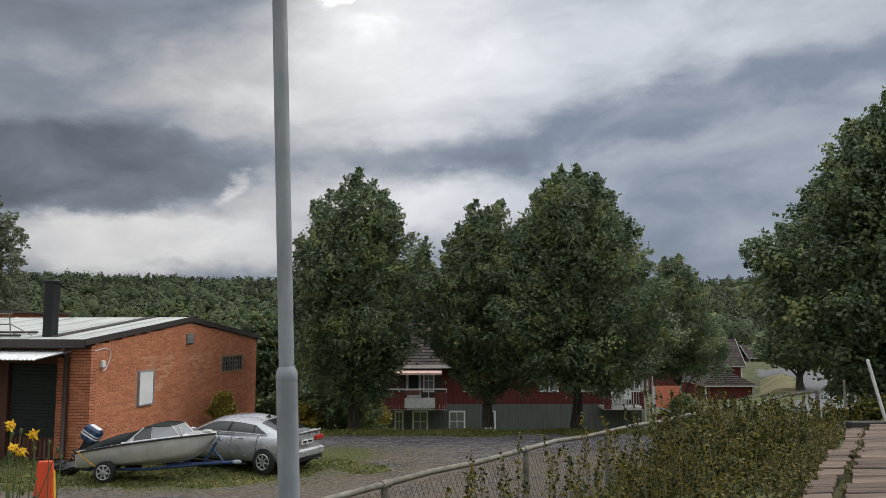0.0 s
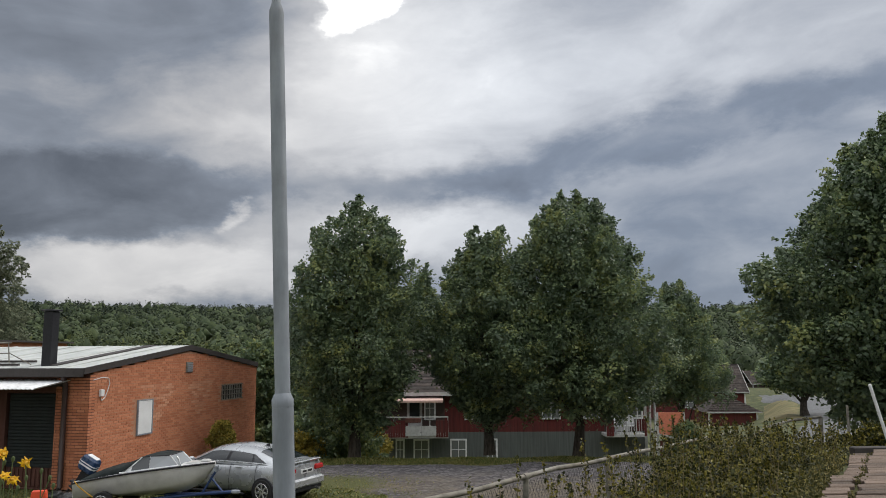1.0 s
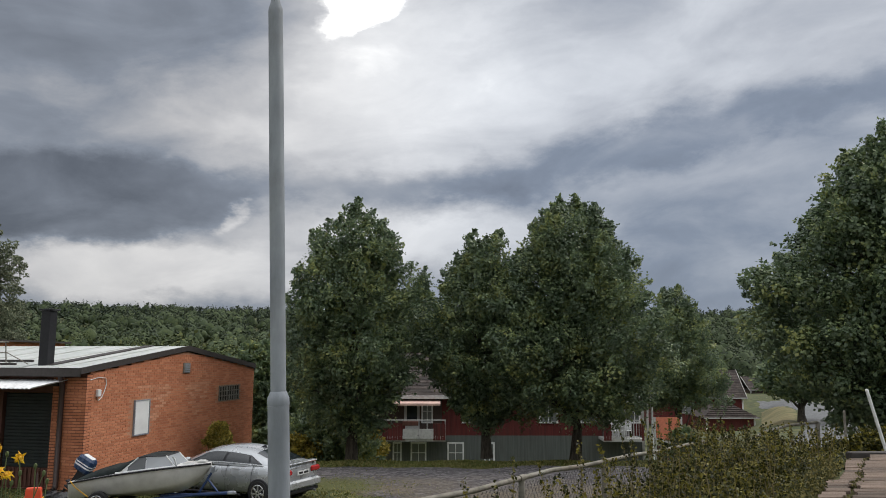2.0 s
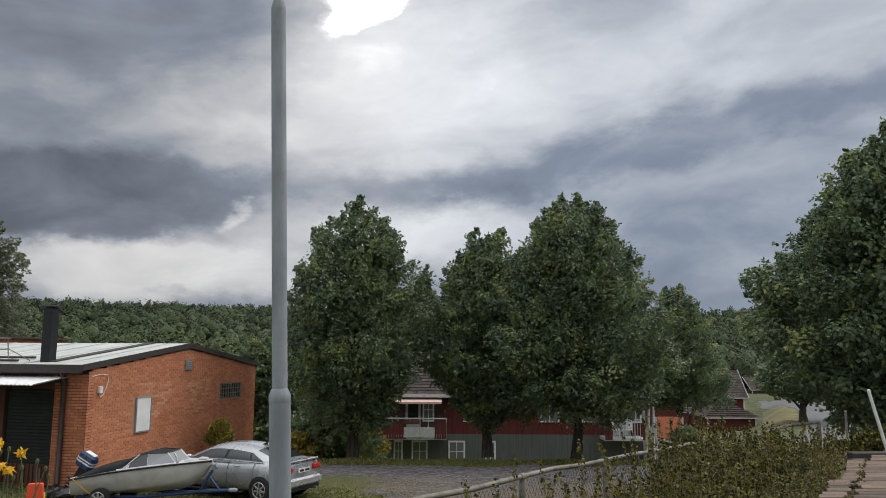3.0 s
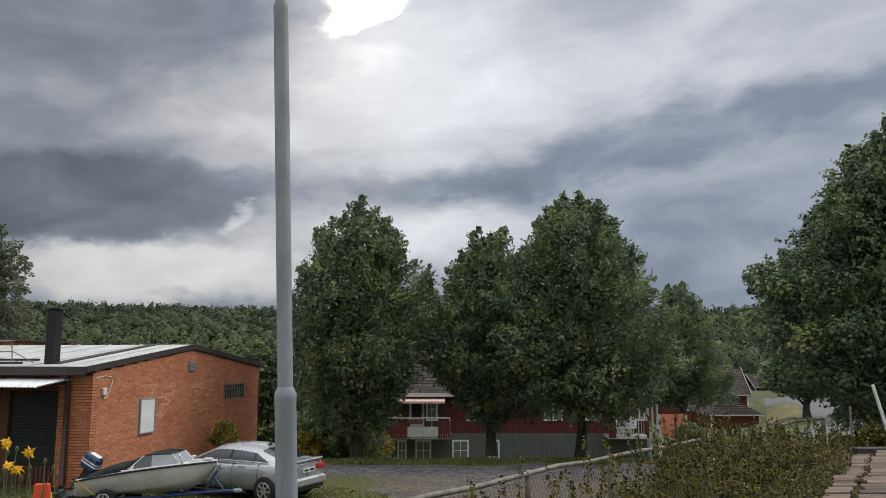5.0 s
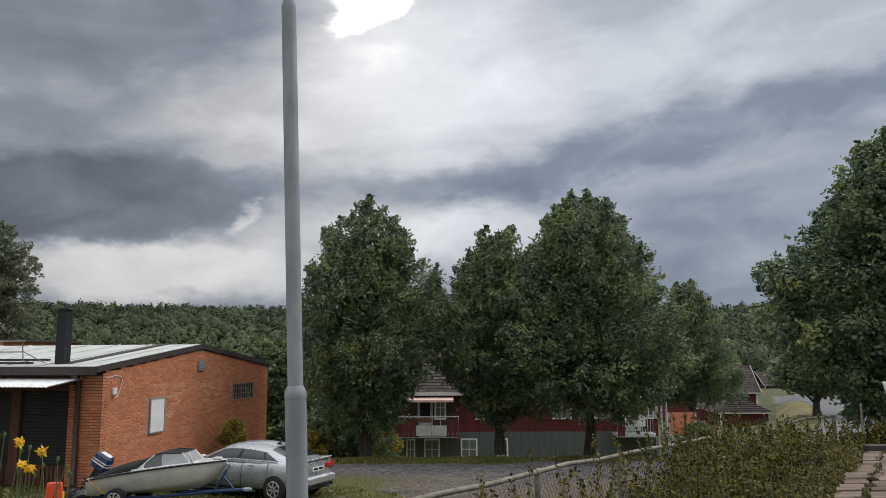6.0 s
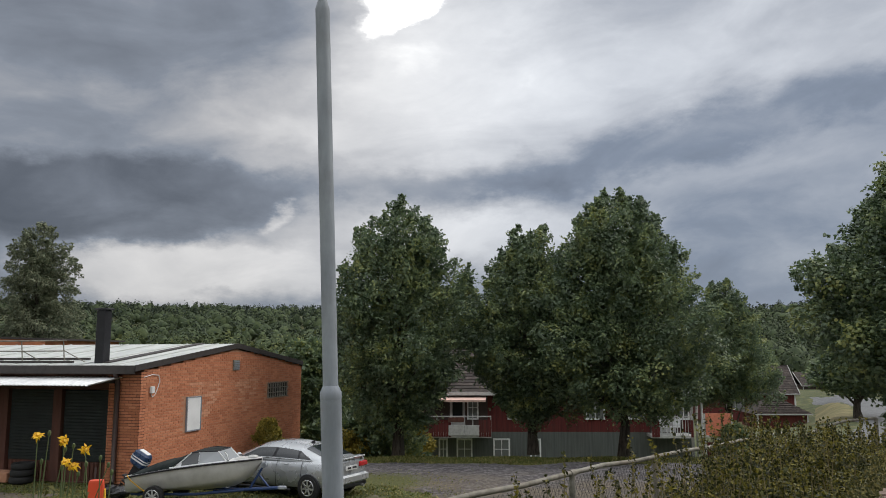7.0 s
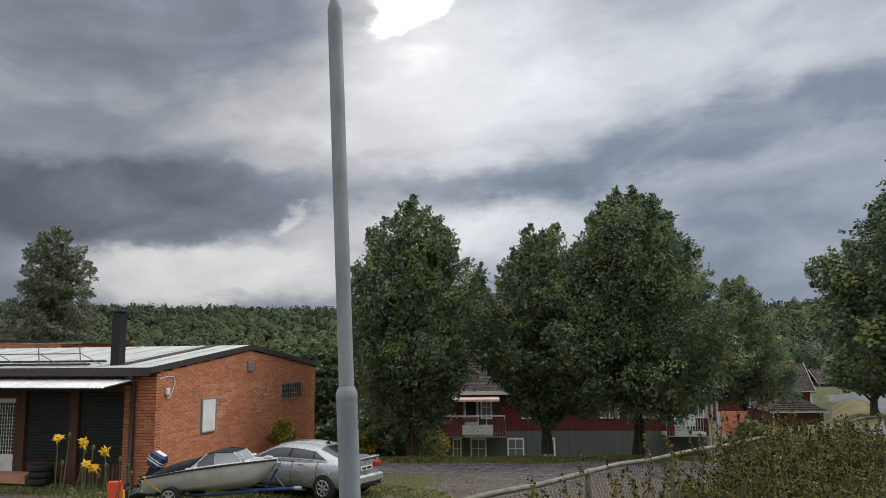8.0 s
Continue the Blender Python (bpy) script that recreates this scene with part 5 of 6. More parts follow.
W_ROT = Matrix(((0.857, 0.515, 0, 0), (-0.515, 0.857, 0, 0), (0, 0, 1, 0), (0, 0, 0, 1)))


def make_walkway():
    rng = random.Random(5)
    way = thing("walkway", pose(0, 0, 0), "weathered wooden plank walkway with weeds in its joint", "walkway", kind="structure")
    lanes = ((-0.07, 0.275), (0.30, 1.40))
    data = []
    for _, wide in lanes:
        board = Mesh().box(0, 0, 0, wide, 0.186, 0.04, bevel=0.005)
        board.v = [(a + 0.601 * b, b, c) for a, b, c in board.v]
        data.append(board.data("plank", M_PLANK))
    y = 4.6
    while y < 11.6:
        for lane, (o0, wide) in enumerate(lanes):
            sunk = lane == 0 and y > 9.25
            x = 3.37 + (y - 7.05) * 0.601 + o0 + (0.07 if sunk else 0.0) + rng.uniform(-0.035, 0.03)
            z = 2.262 - (0.05 if sunk else 0.0) + rng.uniform(-0.010, 0.010)
            m = pose(x, y + rng.uniform(-0.01, 0.01), z, rng.uniform(-1.8, 1.2), rng.uniform(-0.8, 0.8), rng.uniform(3.0, 7.5))
            part("plank", data[lane], None, way, m=m)
        y += 0.196
    for o in (0.03, 0.27, 0.50, 1.05, 1.6):
        q = Vector((3.37 + o, 7.05, 2.19)) - W_DIR * 2.6
        part("bearer", Mesh().box(0, 0, 0, 0.05, 7.8, 0.05), M_DIRT, way, m=Matrix.Translation(q) @ W_ROT)
    kerb = thing("sleeper", Matrix.Translation(Vector((6.25, 11.85, 2.14))) @ pose(0, 0, 0, 0, 0, 4), "dark timber sleeper across the walkway's end", "sleeper")
    part("beam", Mesh().box(0, 0, 0, 1.5, 0.14, 0.17, bevel=0.015), M_FASCIA, kerb)
    r = np.random.default_rng(6)
    n = 75
    al = r.choice([0.3, 1.5, 2.3, 2.8, 3.4, 4.2, 4.8], n) + r.normal(0, 0.16, n)
    yy = 7.05 + al * 0.857
    c = np.stack([3.37 + (yy - 7.05) * 0.601 + 0.255 + r.normal(0, 0.03, n), yy, np.full(n, 2.23)], 1)
    ax = np.stack([r.normal(0, 0.5, n), r.normal(0, 0.5, n), np.ones(n)], 1)
    tagged(new("weeds", leaf_mesh("weeds", c, ax, r.uniform(0.015, 0.055, n), np.full(n, 0.022), 24, 0.022, M_WEED, 7, -0.2)), "small weeds growing between the planks", "weeds", kind="stuff")


make_walkway()


# ---- silver saloon car ----
def ring_wheel(parent, x, y, r, w, side, name="wheel"):
    """A wheel on the y axis: tyre, rim, spokes. side: +1 faces +y."""
    wheel = part(name, Mesh().tube([(x, y - w / 2, r), (x, y - w / 2 + 0.02, r), (x, y + w / 2 - 0.02, r), (x, y + w / 2, r)], [r * 0.93, r, r, r * 0.93], 28), M_TYRE, parent)
    f = y + side * (w / 2 + 0.004)
    a, b = sorted((f - side * 0.02, f + side * 0.004))
    part("rim", Mesh().tube([(x, a, r), (x, b, r)], r * 0.68, 24), M_BLACK, wheel)
    for i in range(7):
        an = i * 2 * math.pi / 7
        m = Matrix.Translation((x, f + side * 0.008, r)) @ Matrix.Rotation(an, 4, "Y")
        part("spoke", Mesh().box(-0.024, -0.006, 0.02, 0.024, 0.006, r * 0.64, m, 0.005), M_ALLOY, wheel)
    ring = Mesh().loft([[(x + math.cos(t) * q, f + side * o, r + math.sin(t) * q) for t in np.linspace(0, 2 * math.pi, 25)[:-1]]
                        for q, o in ((r * 0.68, 0.0), (r * 0.70, 0.014), (r * 0.62, 0.014), (r * 0.60, 0.0))], cap=False)
    part("rim_lip", ring, M_ALLOY, wheel, "polished alloy rim")
    return wheel


def make_car():
    car = thing("car", pose(-5.44, 21.25, 0.03, 0, 0, 155), "silver four-door saloon car parked on gravel", "car")
    # body: cross sections from tail to nose: x, half width, sill, belt height
    secs = [(-2.090, 0.66, 0.42, 0.86), (-2.050, 0.78, 0.33, 0.95), (-1.95, 0.84, 0.26, 0.985), (-1.3, 0.865, 0.23, 0.985), (-0.4, 0.87, 0.21, 0.96), (0.5, 0.87, 0.21, 0.935),
            (1.1, 0.865, 0.22, 0.905), (1.7, 0.845, 0.23, 0.80), (2.05, 0.78, 0.27, 0.70), (2.22, 0.62, 0.34, 0.58)]
    rings = []
    for x, w, lo, hi in secs:
        h = hi - lo
        half = [(0.0, lo), (w * 0.80, lo), (w * 0.95, lo + 0.10 * h), (w, lo + 0.42 * h), (w * 0.995, lo + 0.62 * h), (w * 0.965, lo + 0.82 * h), (w * 0.90, lo + 0.95 * h), (w * 0.55, hi + 0.01), (0.0, hi + 0.025)]
        pts = [(x, y, z) for y, z in half] + [(x, -y, z) for y, z in half[-2:0:-1]]
        rings.append(pts)
    body = part("body", Mesh().loft(rings), M_SILVER, car, "silver painted body")
    # cabin: one silver shell with a rounded section; glass is let into it as patches of the same surface
    roof_line = ((-2.0, 0.965), (-1.8, 1.015), (-1.5, 1.14), (-1.15, 1.255), (-0.8, 1.32), (-0.35, 1.36), (0.05, 1.355), (0.4, 1.30), (0.75, 1.17), (1.05, 1.02), (1.25, 0.915))
    waist = ((-2.0, 0.70), (-1.6, 0.775), (-0.9, 0.815), (0.3, 0.815), (0.9, 0.785), (1.25, 0.70))

    def table(rows, x):
        xs, zs = zip(*rows)
        return sum(float(np.interp(x + d, xs, zs)) for d in (-0.12, -0.04, 0.04, 0.12)) / 4

    def shell(x, a, proud=0.0):
        """A point of the cabin: a runs from 0 at the near waist over the roof to pi at the other one."""
        zb, zr, w = 0.905, max(table(roof_line, x), 0.915), table(waist, x)
        c = math.cos(a)
        y = math.copysign(abs(c) ** 0.55, c) * w * (0.86 + 0.14 * (1 - math.sin(a)))
        z = zb + (zr - zb) * math.sin(a) ** 0.8
        return (x, y + proud * c * 1.2, z + proud * math.sin(a))

    steps = np.linspace(0, math.pi, 29)
    part("cabin", Mesh().loft([[shell(x, a) for a in steps] for x in np.linspace(-1.98, 1.24, 44)], closed=False), M_SILVER, car, "silver rounded roof and pillars")

    def patch(name, label, corners, mat=M_GLASS, parent=car, nx=14, na=8, proud=0.006):
        """A patch of the shell between four corners (x, a): front low, rear low, rear high, front high."""
        f0, r0, r1, f1 = corners
        grid = []
        for v in np.linspace(0, 1, na):
            fx, fa = f0[0] + (f1[0] - f0[0]) * v, f0[1] + (f1[1] - f0[1]) * v
            rx, ra = r0[0] + (r1[0] - r0[0]) * v, r0[1] + (r1[1] - r0[1]) * v
            grid.append([shell(fx + (rx - fx) * u, fa + (ra - fa) * u, proud) for u in np.linspace(0, 1, nx)])
        return part(name, Mesh().loft(grid, closed=False), mat, parent, label)

    patch("windscreen", "raked windscreen", ((1.13, 0.62), (1.13, math.pi - 0.62), (0.42, math.pi - 0.98), (0.42, 0.98)))
    patch("rear_screen", "sloping rear window", ((-1.78, 0.72), (-1.78, math.pi - 0.72), (-1.10, math.pi - 0.95), (-1.10, 0.95)))
    for s in (1, -1):
        def side(x, a):
            return (x, a if s > 0 else math.pi - a)

        glass_run = patch("side_windows", "dark side windows", (side(0.98, 0.10), side(-1.46, 0.16), side(-1.02, 0.66), side(0.40, 0.70)), M_BLACK, proud=0.004)
        patch("door_window", "", (side(0.90, 0.13), side(-0.20, 0.13), side(-0.24, 0.66), side(0.40, 0.66)), parent=glass_run, proud=0.010)
        patch("door_window", "", (side(-0.29, 0.13), side(-1.04, 0.14), side(-0.96, 0.62), side(-0.32, 0.66)), parent=glass_run, proud=0.010)
        patch("quarter_window", "", (side(-1.09, 0.15), side(-1.38, 0.17), side(-1.10, 0.52), side(-1.02, 0.60)), parent=glass_run, proud=0.010)
        part("belt_trim", Mesh().tube([shell(x, 0.085 if s > 0 else math.pi - 0.085, 0.008) for x in np.linspace(-1.48, 1.0, 12)], 0.012, 6), M_ALLOY, car, "bright window trim")
        for x in (-0.66, 0.42):
            part("door_handle", Mesh().box(x - 0.09, min(s * 0.86, s * 0.885), 0.83, x + 0.09, max(s * 0.86, s * 0.885), 0.86, bevel=0.008), M_ALLOY, car)
        for x in (-0.36, 0.78, -1.18):
            part("door_gap", Mesh().tube([(x, s * 0.868, 0.28), (x + 0.01, s * 0.874, 0.55), (x, s * 0.850, 0.80), (x - 0.02, s * 0.81, 0.93)], 0.006, 4), M_BLACK, car)
        part("sill", Mesh().box(-0.85, min(s * 0.82, s * 0.875), 0.17, 0.95, max(s * 0.82, s * 0.875), 0.23, bevel=0.02), M_BLACK, car)
        part("wing_mirror", Mesh().box(0.78, min(s * 0.86, s * 1.02), 0.94, 0.92, max(s * 0.86, s * 1.02), 1.06, bevel=0.035), M_SILVER, car)
        part("tail_light", Mesh().box(-2.135, min(s * 0.42, s * 0.80), 0.70, -2.000, max(s * 0.42, s * 0.80), 0.84, bevel=0.03), M_RED_LAMP, car, "red tail light")
        part("headlight", Mesh().box(1.95, min(s * 0.48, s * 0.76), 0.52, 2.18, max(s * 0.48, s * 0.76), 0.64, bevel=0.04), M_PERSPEX, car)
        for x in (-1.42, 1.28):
            arch = [[(x + math.cos(t) * q, s * yy, 0.295 + math.sin(t) * q) for t in np.linspace(0, 2 * math.pi, 29)[:-1]] for q, yy in ((0.335, 0.74), (0.335, 0.874), (0.318, 0.878), (0.05, 0.868))]
            if s < 0:
                arch = [r[::-1] for r in arch]
            part("wheel_arch", Mesh().loft(arch, cap=False), M_BLACK, car, "dark wheel arch")
            ring_wheel(car, x, s * 0.79, 0.292, 0.20, s)
    part("rear_bumper", Mesh().box(-2.200, -0.78, 0.33, -2.020, 0.78, 0.56, bevel=0.05), M_SILVER, car)
    part("valance", Mesh().box(-2.150, -0.72, 0.22, -1.950, 0.72, 0.34, bevel=0.03), M_BLACK, car)
    plate = part("number_plate", Mesh().box(-2.168, -0.25, 0.68, -2.145, 0.25, 0.79), M_WHITE, car, "white plate with plain dark bars")
    for a, b in ((-0.20, -0.02), (0.04, 0.20)):
        part("plate_bar", Mesh().box(-2.174, a, 0.71, -2.168, b, 0.76), M_BLACK, plate)
    part("boot_lip", Mesh().box(-2.140, -0.66, 0.955, -1.950, 0.66, 0.995, bevel=0.015), M_SILVER, car)
    part("exhaust_pipe", Mesh().tube([(-2.0, -0.5, 0.24), (-2.210, -0.5, 0.23)], 0.035, 10), M_ALLOY, car)
    part("roof_aerial", Mesh().prism([(-0.98, 1.28), (-0.80, 1.31), (-0.95, 1.37)], -0.012, 0.012), M_BLACK, car, "black fin aerial")
    return car


make_car()


# ---- small motor boat on a trailer ----
BOAT = pose(-8.0, 19.5, 0.03, 0, 0, -4)


def make_trailer():
    tr = thing("boat_trailer", BOAT, "blue steel boat trailer with single wheels", "trailer")
    for s in (1, -1):
        w = ring_wheel(tr, 0, s * 0.74, 0.255, 0.15, s)
        part("hub", Mesh().tube([(0, s * 0.80, 0.255), (0, s * 0.845, 0.255)], [0.05, 0.03], 12), M_ALLOY, w)
        part("side_beam", Mesh().tube([(-0.75, s * 0.42, 0.25), (0.9, s * 0.40, 0.27), (2.0, s * 0.05, 0.33)], 0.035, 8), M_BLUE, tr)
    part("axle", Mesh().tube([(0, -0.68, 0.255), (0, 0.68, 0.255)], 0.03, 8), M_BLACK, tr)
    part("drawbar", Mesh().tube([(1.2, 0, 0.28), (2.87, 0, 0.39)], 0.05, 4), M_BLUE, tr)
    part("coupling", Mesh().box(2.86, -0.05, 0.35, 3.08, 0.05, 0.44, bevel=0.025), M_STEEL, tr)
    part("cross_beam", Mesh().box(-0.6, -0.42, 0.21, -0.53, 0.42, 0.28), M_BLUE, tr)
    mast = part("winch_post", Mesh().tube([(2.12, 0, 0.33), (2.50, 0, 0.95)], 0.03, 8), M_BLUE, tr)
    part("winch_brace", Mesh().tube([(2.66, 0, 0.37), (2.35, 0, 0.72)], 0.025, 8), M_BLUE, mast)
    part("winch", Mesh().tube([(2.50, -0.08, 0.94), (2.50, 0.08, 0.94)], 0.07, 12), M_STEEL, mast)
    part("handle", Mesh().tube([(2.50, -0.1, 0.94), (2.58, -0.12, 1.04)], 0.014, 6), M_STEEL, mast)


def make_boat():
    boat = thing("motor_boat", BOAT, "small white motor boat with a dark cover on a trailer", "boat")
    st, bo = -0.80, 2.44
    rings_out, rings_rub = [], []

    def sheer(x):
        t = (x - st) / (bo - st)
        return 0.69 + 0.70 * t - 0.29 * t * t

    for t in np.linspace(0, 1, 15):
        x = st + (bo - st) * t
        w = 0.74 * (1 - max(t - 0.35, 0) ** 2.2 * 2.45) if t > 0.35 else 0.70 + 0.04 * t / 0.35
        w = max(w, 0.03)
        gun = sheer(x)
        keel = float(np.interp(t, [0, 0.5, 0.8, 0.92, 1], [0.24, 0.30, 0.42, 0.64, 1.00]))
        chine = float(np.interp(t, [0, 0.2, 0.7, 0.85, 1], [0.32, 0.39, 0.60, 0.72, 1.03]))
        half = [(0.0, keel), (w * 0.55, keel + (chine - keel) * 0.6), (w * 0.86, chine), (w * 0.97, gun - 0.06), (w, gun)]
        rings_out.append([(x, y, z) for y, z in half] + [(x, 0.0, gun + 0.03)] + [(x, -y, z) for y, z in half[:0:-1]])
        rings_rub.append((x, w, gun))
    part("hull", Mesh().loft(rings_out), M_HULL, boat, "off-white glass fibre hull with dirt streaks")
    for s in (1, -1):
        part("rubbing_strip", Mesh().tube([(x, s * (w + 0.008), g - 0.015) for x, w, g in rings_rub], 0.024, 6), M_BLACK, boat, "black rubbing strip")
    part("rope", Mesh().tube([(st + 0.08, -0.72, 0.74), (st + 0.2, -0.745, 0.62), (st + 0.42, -0.735, 0.46), (st + 0.55, -0.66, 0.34)], 0.013, 6), M_YELLOW, boat, "yellowish lashing strap")
    # windscreen box with two panes a side, a canvas top that falls away to the stern
    def deck(x):
        return sheer(x) + 0.012

    lows, highs = (0.45, 1.05, 1.68), (0.84, 1.03, 1.45)
    wide, narrow = (0.63, 0.60, 0.42), (0.54, 0.52, 0.38)
    tops = [1.28, 1.305, 1.305]
    ws = part("windscreen", Mesh().raw([(lows[2], -wide[2], deck(1.68)), (lows[2], wide[2], deck(1.68)), (highs[2], narrow[2], tops[2]), (highs[2], -narrow[2], tops[2])], [(0, 1, 2, 3)]), M_PERSPEX, boat, "perspex windscreen with reflected light in its pale tint")
    for s in (1, -1):
        base = [Vector((x, s * w, deck(x))) for x, w in zip(lows, wide)]
        rim = [Vector((x, s * w, z)) for x, w, z in zip(highs, narrow, tops)]
        for i, pane in enumerate((M_PERSPEX_DARK, M_PERSPEX)):
            part("side_screen", Mesh().raw([base[i], base[i + 1], rim[i + 1], rim[i]], [(0, 1, 2, 3)]), pane, ws, "darker side pane" if i == 0 else "side pane with reflected light in its pale tint")
        for i in range(3):
            part("screen_post", Mesh().tube([base[i], rim[i]], 0.016 if i != 1 else 0.010, 6), M_WHITE if i != 1 else M_ALLOY, ws)
        part("screen_foot", Mesh().tube([base[0] + Vector((-0.12, s * 0.01, -0.01)), *base], 0.022, 6), M_WHITE, ws, "white foot rail")
        part("screen_rim", Mesh().tube(rim, 0.015, 6), M_BLACK, ws, "black rim")
        part("gusset", Mesh().raw([base[0], base[0] + Vector((0.16, 0, 0.015)), base[0].lerp(rim[0], 0.45)], [(0, 1, 2)]), M_WHITE, ws)
    part("screen_rim", Mesh().tube([(highs[2], -narrow[2], tops[2]), (highs[2], narrow[2], tops[2])], 0.016, 6), M_BLACK, ws)
    cover = []
    for x, h, w in ((-0.75, 0.745, 0.55), (-0.55, 0.83, 0.61), (-0.3, 0.93, 0.635), (0.0, 1.035, 0.64), (0.3, 1.105, 0.625), (0.6, 1.20, 0.58), (0.84, 1.30, 0.54), (1.05, 1.325, 0.515), (1.44, 1.315, 0.38)):
        foot = deck(x) - 0.008 if x < 0.45 else deck(x) + (1.28 - deck(x)) * min((x - 0.45) / 0.39, 1.0)
        cover.append([(x, w * math.cos(a), foot + (h - foot) * math.sin(a) ** 0.8 + (0.014 * math.sin(x * 26 + a * 2) if 0.2 < a < 2.9 and x < 0.8 else 0)) for a in np.linspace(0, math.pi, 17)])
    part("cockpit_cover", Mesh().loft(cover, closed=False), M_COVER, boat, "dark sagging tarpaulin cover")
    part("fore_hatch", Mesh().box(1.78, -0.18, 1.07, 2.08, 0.18, 1.115, bevel=0.015), M_HULL, boat)
    part("bow_rail", Mesh().tube([(1.72, -0.38, 1.06), (1.67, -0.38, 1.22), (1.62, -0.38, 1.28)], 0.022, 6), M_ALLOY, boat)
    part("bow_cleat", Mesh().box(2.10, -0.09, 1.09, 2.32, 0.09, 1.17, bevel=0.03), M_HULL, boat)
    part("transom_board", Mesh().box(st - 0.03, -0.60, 0.34, st - 0.002, 0.60, 0.70), M_HULL, boat)
    # outboard motor, tipped up
    m = Matrix.Translation((st + 0.08, -0.1, 0.97)) @ Matrix.Rotation(radians(30), 4, "Y")
    motor = thing("outboard_motor", BOAT @ m, "dark blue outboard motor with a pale stripe, tipped up", "motor")
    hood = [[(x * k, y * k, z) for x, y in ((-0.20, -0.15), (0.14, -0.16), (0.20, -0.10), (0.20, 0.10), (0.14, 0.16), (-0.20, 0.15), (-0.26, 0.08), (-0.26, -0.08))]
            for z, k in ((-0.10, 0.82), (-0.06, 0.95), (0.10, 1.0), (0.22, 0.92), (0.27, 0.70))]
    part("hood", Mesh().loft(hood, smooth=False), M_MOTOR, motor)
    for k, (z0, z1) in enumerate(((0.02, 0.06), (0.09, 0.12))):
        band = [[(x * 1.012, y * 1.012, z) for x, y, _ in hood[2]] for z in (z0, z1)]
        part("stripe", Mesh().loft(band, smooth=False, cap=False), M_WHITE, motor, "pale stripe")
    part("top_panel", Mesh().box(-0.15, -0.09, 0.268, 0.12, 0.09, 0.285, bevel=0.01), M_WHITE, motor)
    part("leg", Mesh().loft([[(-0.10, -0.05, z), (0.06, -0.05, z), (0.06, 0.05, z), (-0.10, 0.05, z)] for z in (-0.10, -0.45)], smooth=False), M_BLACK, motor)
    part("cavitation_plate", Mesh().box(-0.22, -0.08, -0.50, 0.10, 0.08, -0.455, bevel=0.01), M_BLACK, motor)
    part("gearcase", Mesh().tube([(-0.20, 0, -0.62), (-0.1, 0, -0.60), (0.14, 0, -0.60)], [0.02, 0.05, 0.015], 10), M_BLACK, motor)
    part("clamp", Mesh().box(0.07, -0.09, -0.28, 0.16, 0.09, -0.02, bevel=0.01), M_BLACK, motor)


make_trailer()
make_boat()


# ---- warning block and yellow flowers on the terrace ----
def make_marker():
    g = float(ground_height(-3.03, 6.0))
    mk = thing("warning_marker", pose(-3.03, 6.0, g, 0, 0, 18), "orange-red plastic warning marker standing on grass", "marker")
    h = 2.75 - g
    rings = [[(x * k, y * k, z) for x, y in ((-0.095, -0.07), (0.095, -0.07), (0.105, -0.06), (0.105, 0.06), (0.095, 0.07), (-0.095, 0.07), (-0.105, 0.06), (-0.105, -0.06))]
             for z, k in ((0.03, 0.95), (h * 0.5, 0.72), (h - 0.015, 0.50), (h, 0.46))]
    part("body", Mesh().loft(rings, smooth=False), M_ORANGE, mk)
    part("base", Mesh().box(-0.2, -0.2, -0.02, 0.2, 0.2, 0.03, bevel=0.012), M_BLACK, mk, "black rubber base")
    part("reflector", Mesh().raw([(0.083, -0.04, h * 0.45), (0.083, 0.04, h * 0.45), (0.066, 0.03, h * 0.9), (0.066, -0.03, h * 0.9), (0.07, -0.04, h * 0.45), (0.07, 0.04, h * 0.45), (0.06, 0.03, h * 0.9), (0.06, -0.03, h * 0.9)],
                                 [(0, 1, 2, 3), (7, 6, 5, 4), (0, 4, 5, 1), (1, 5, 6, 2), (2, 6, 7, 3), (3, 7, 4, 0)]), M_YELLOW, mk, "yellow reflector")


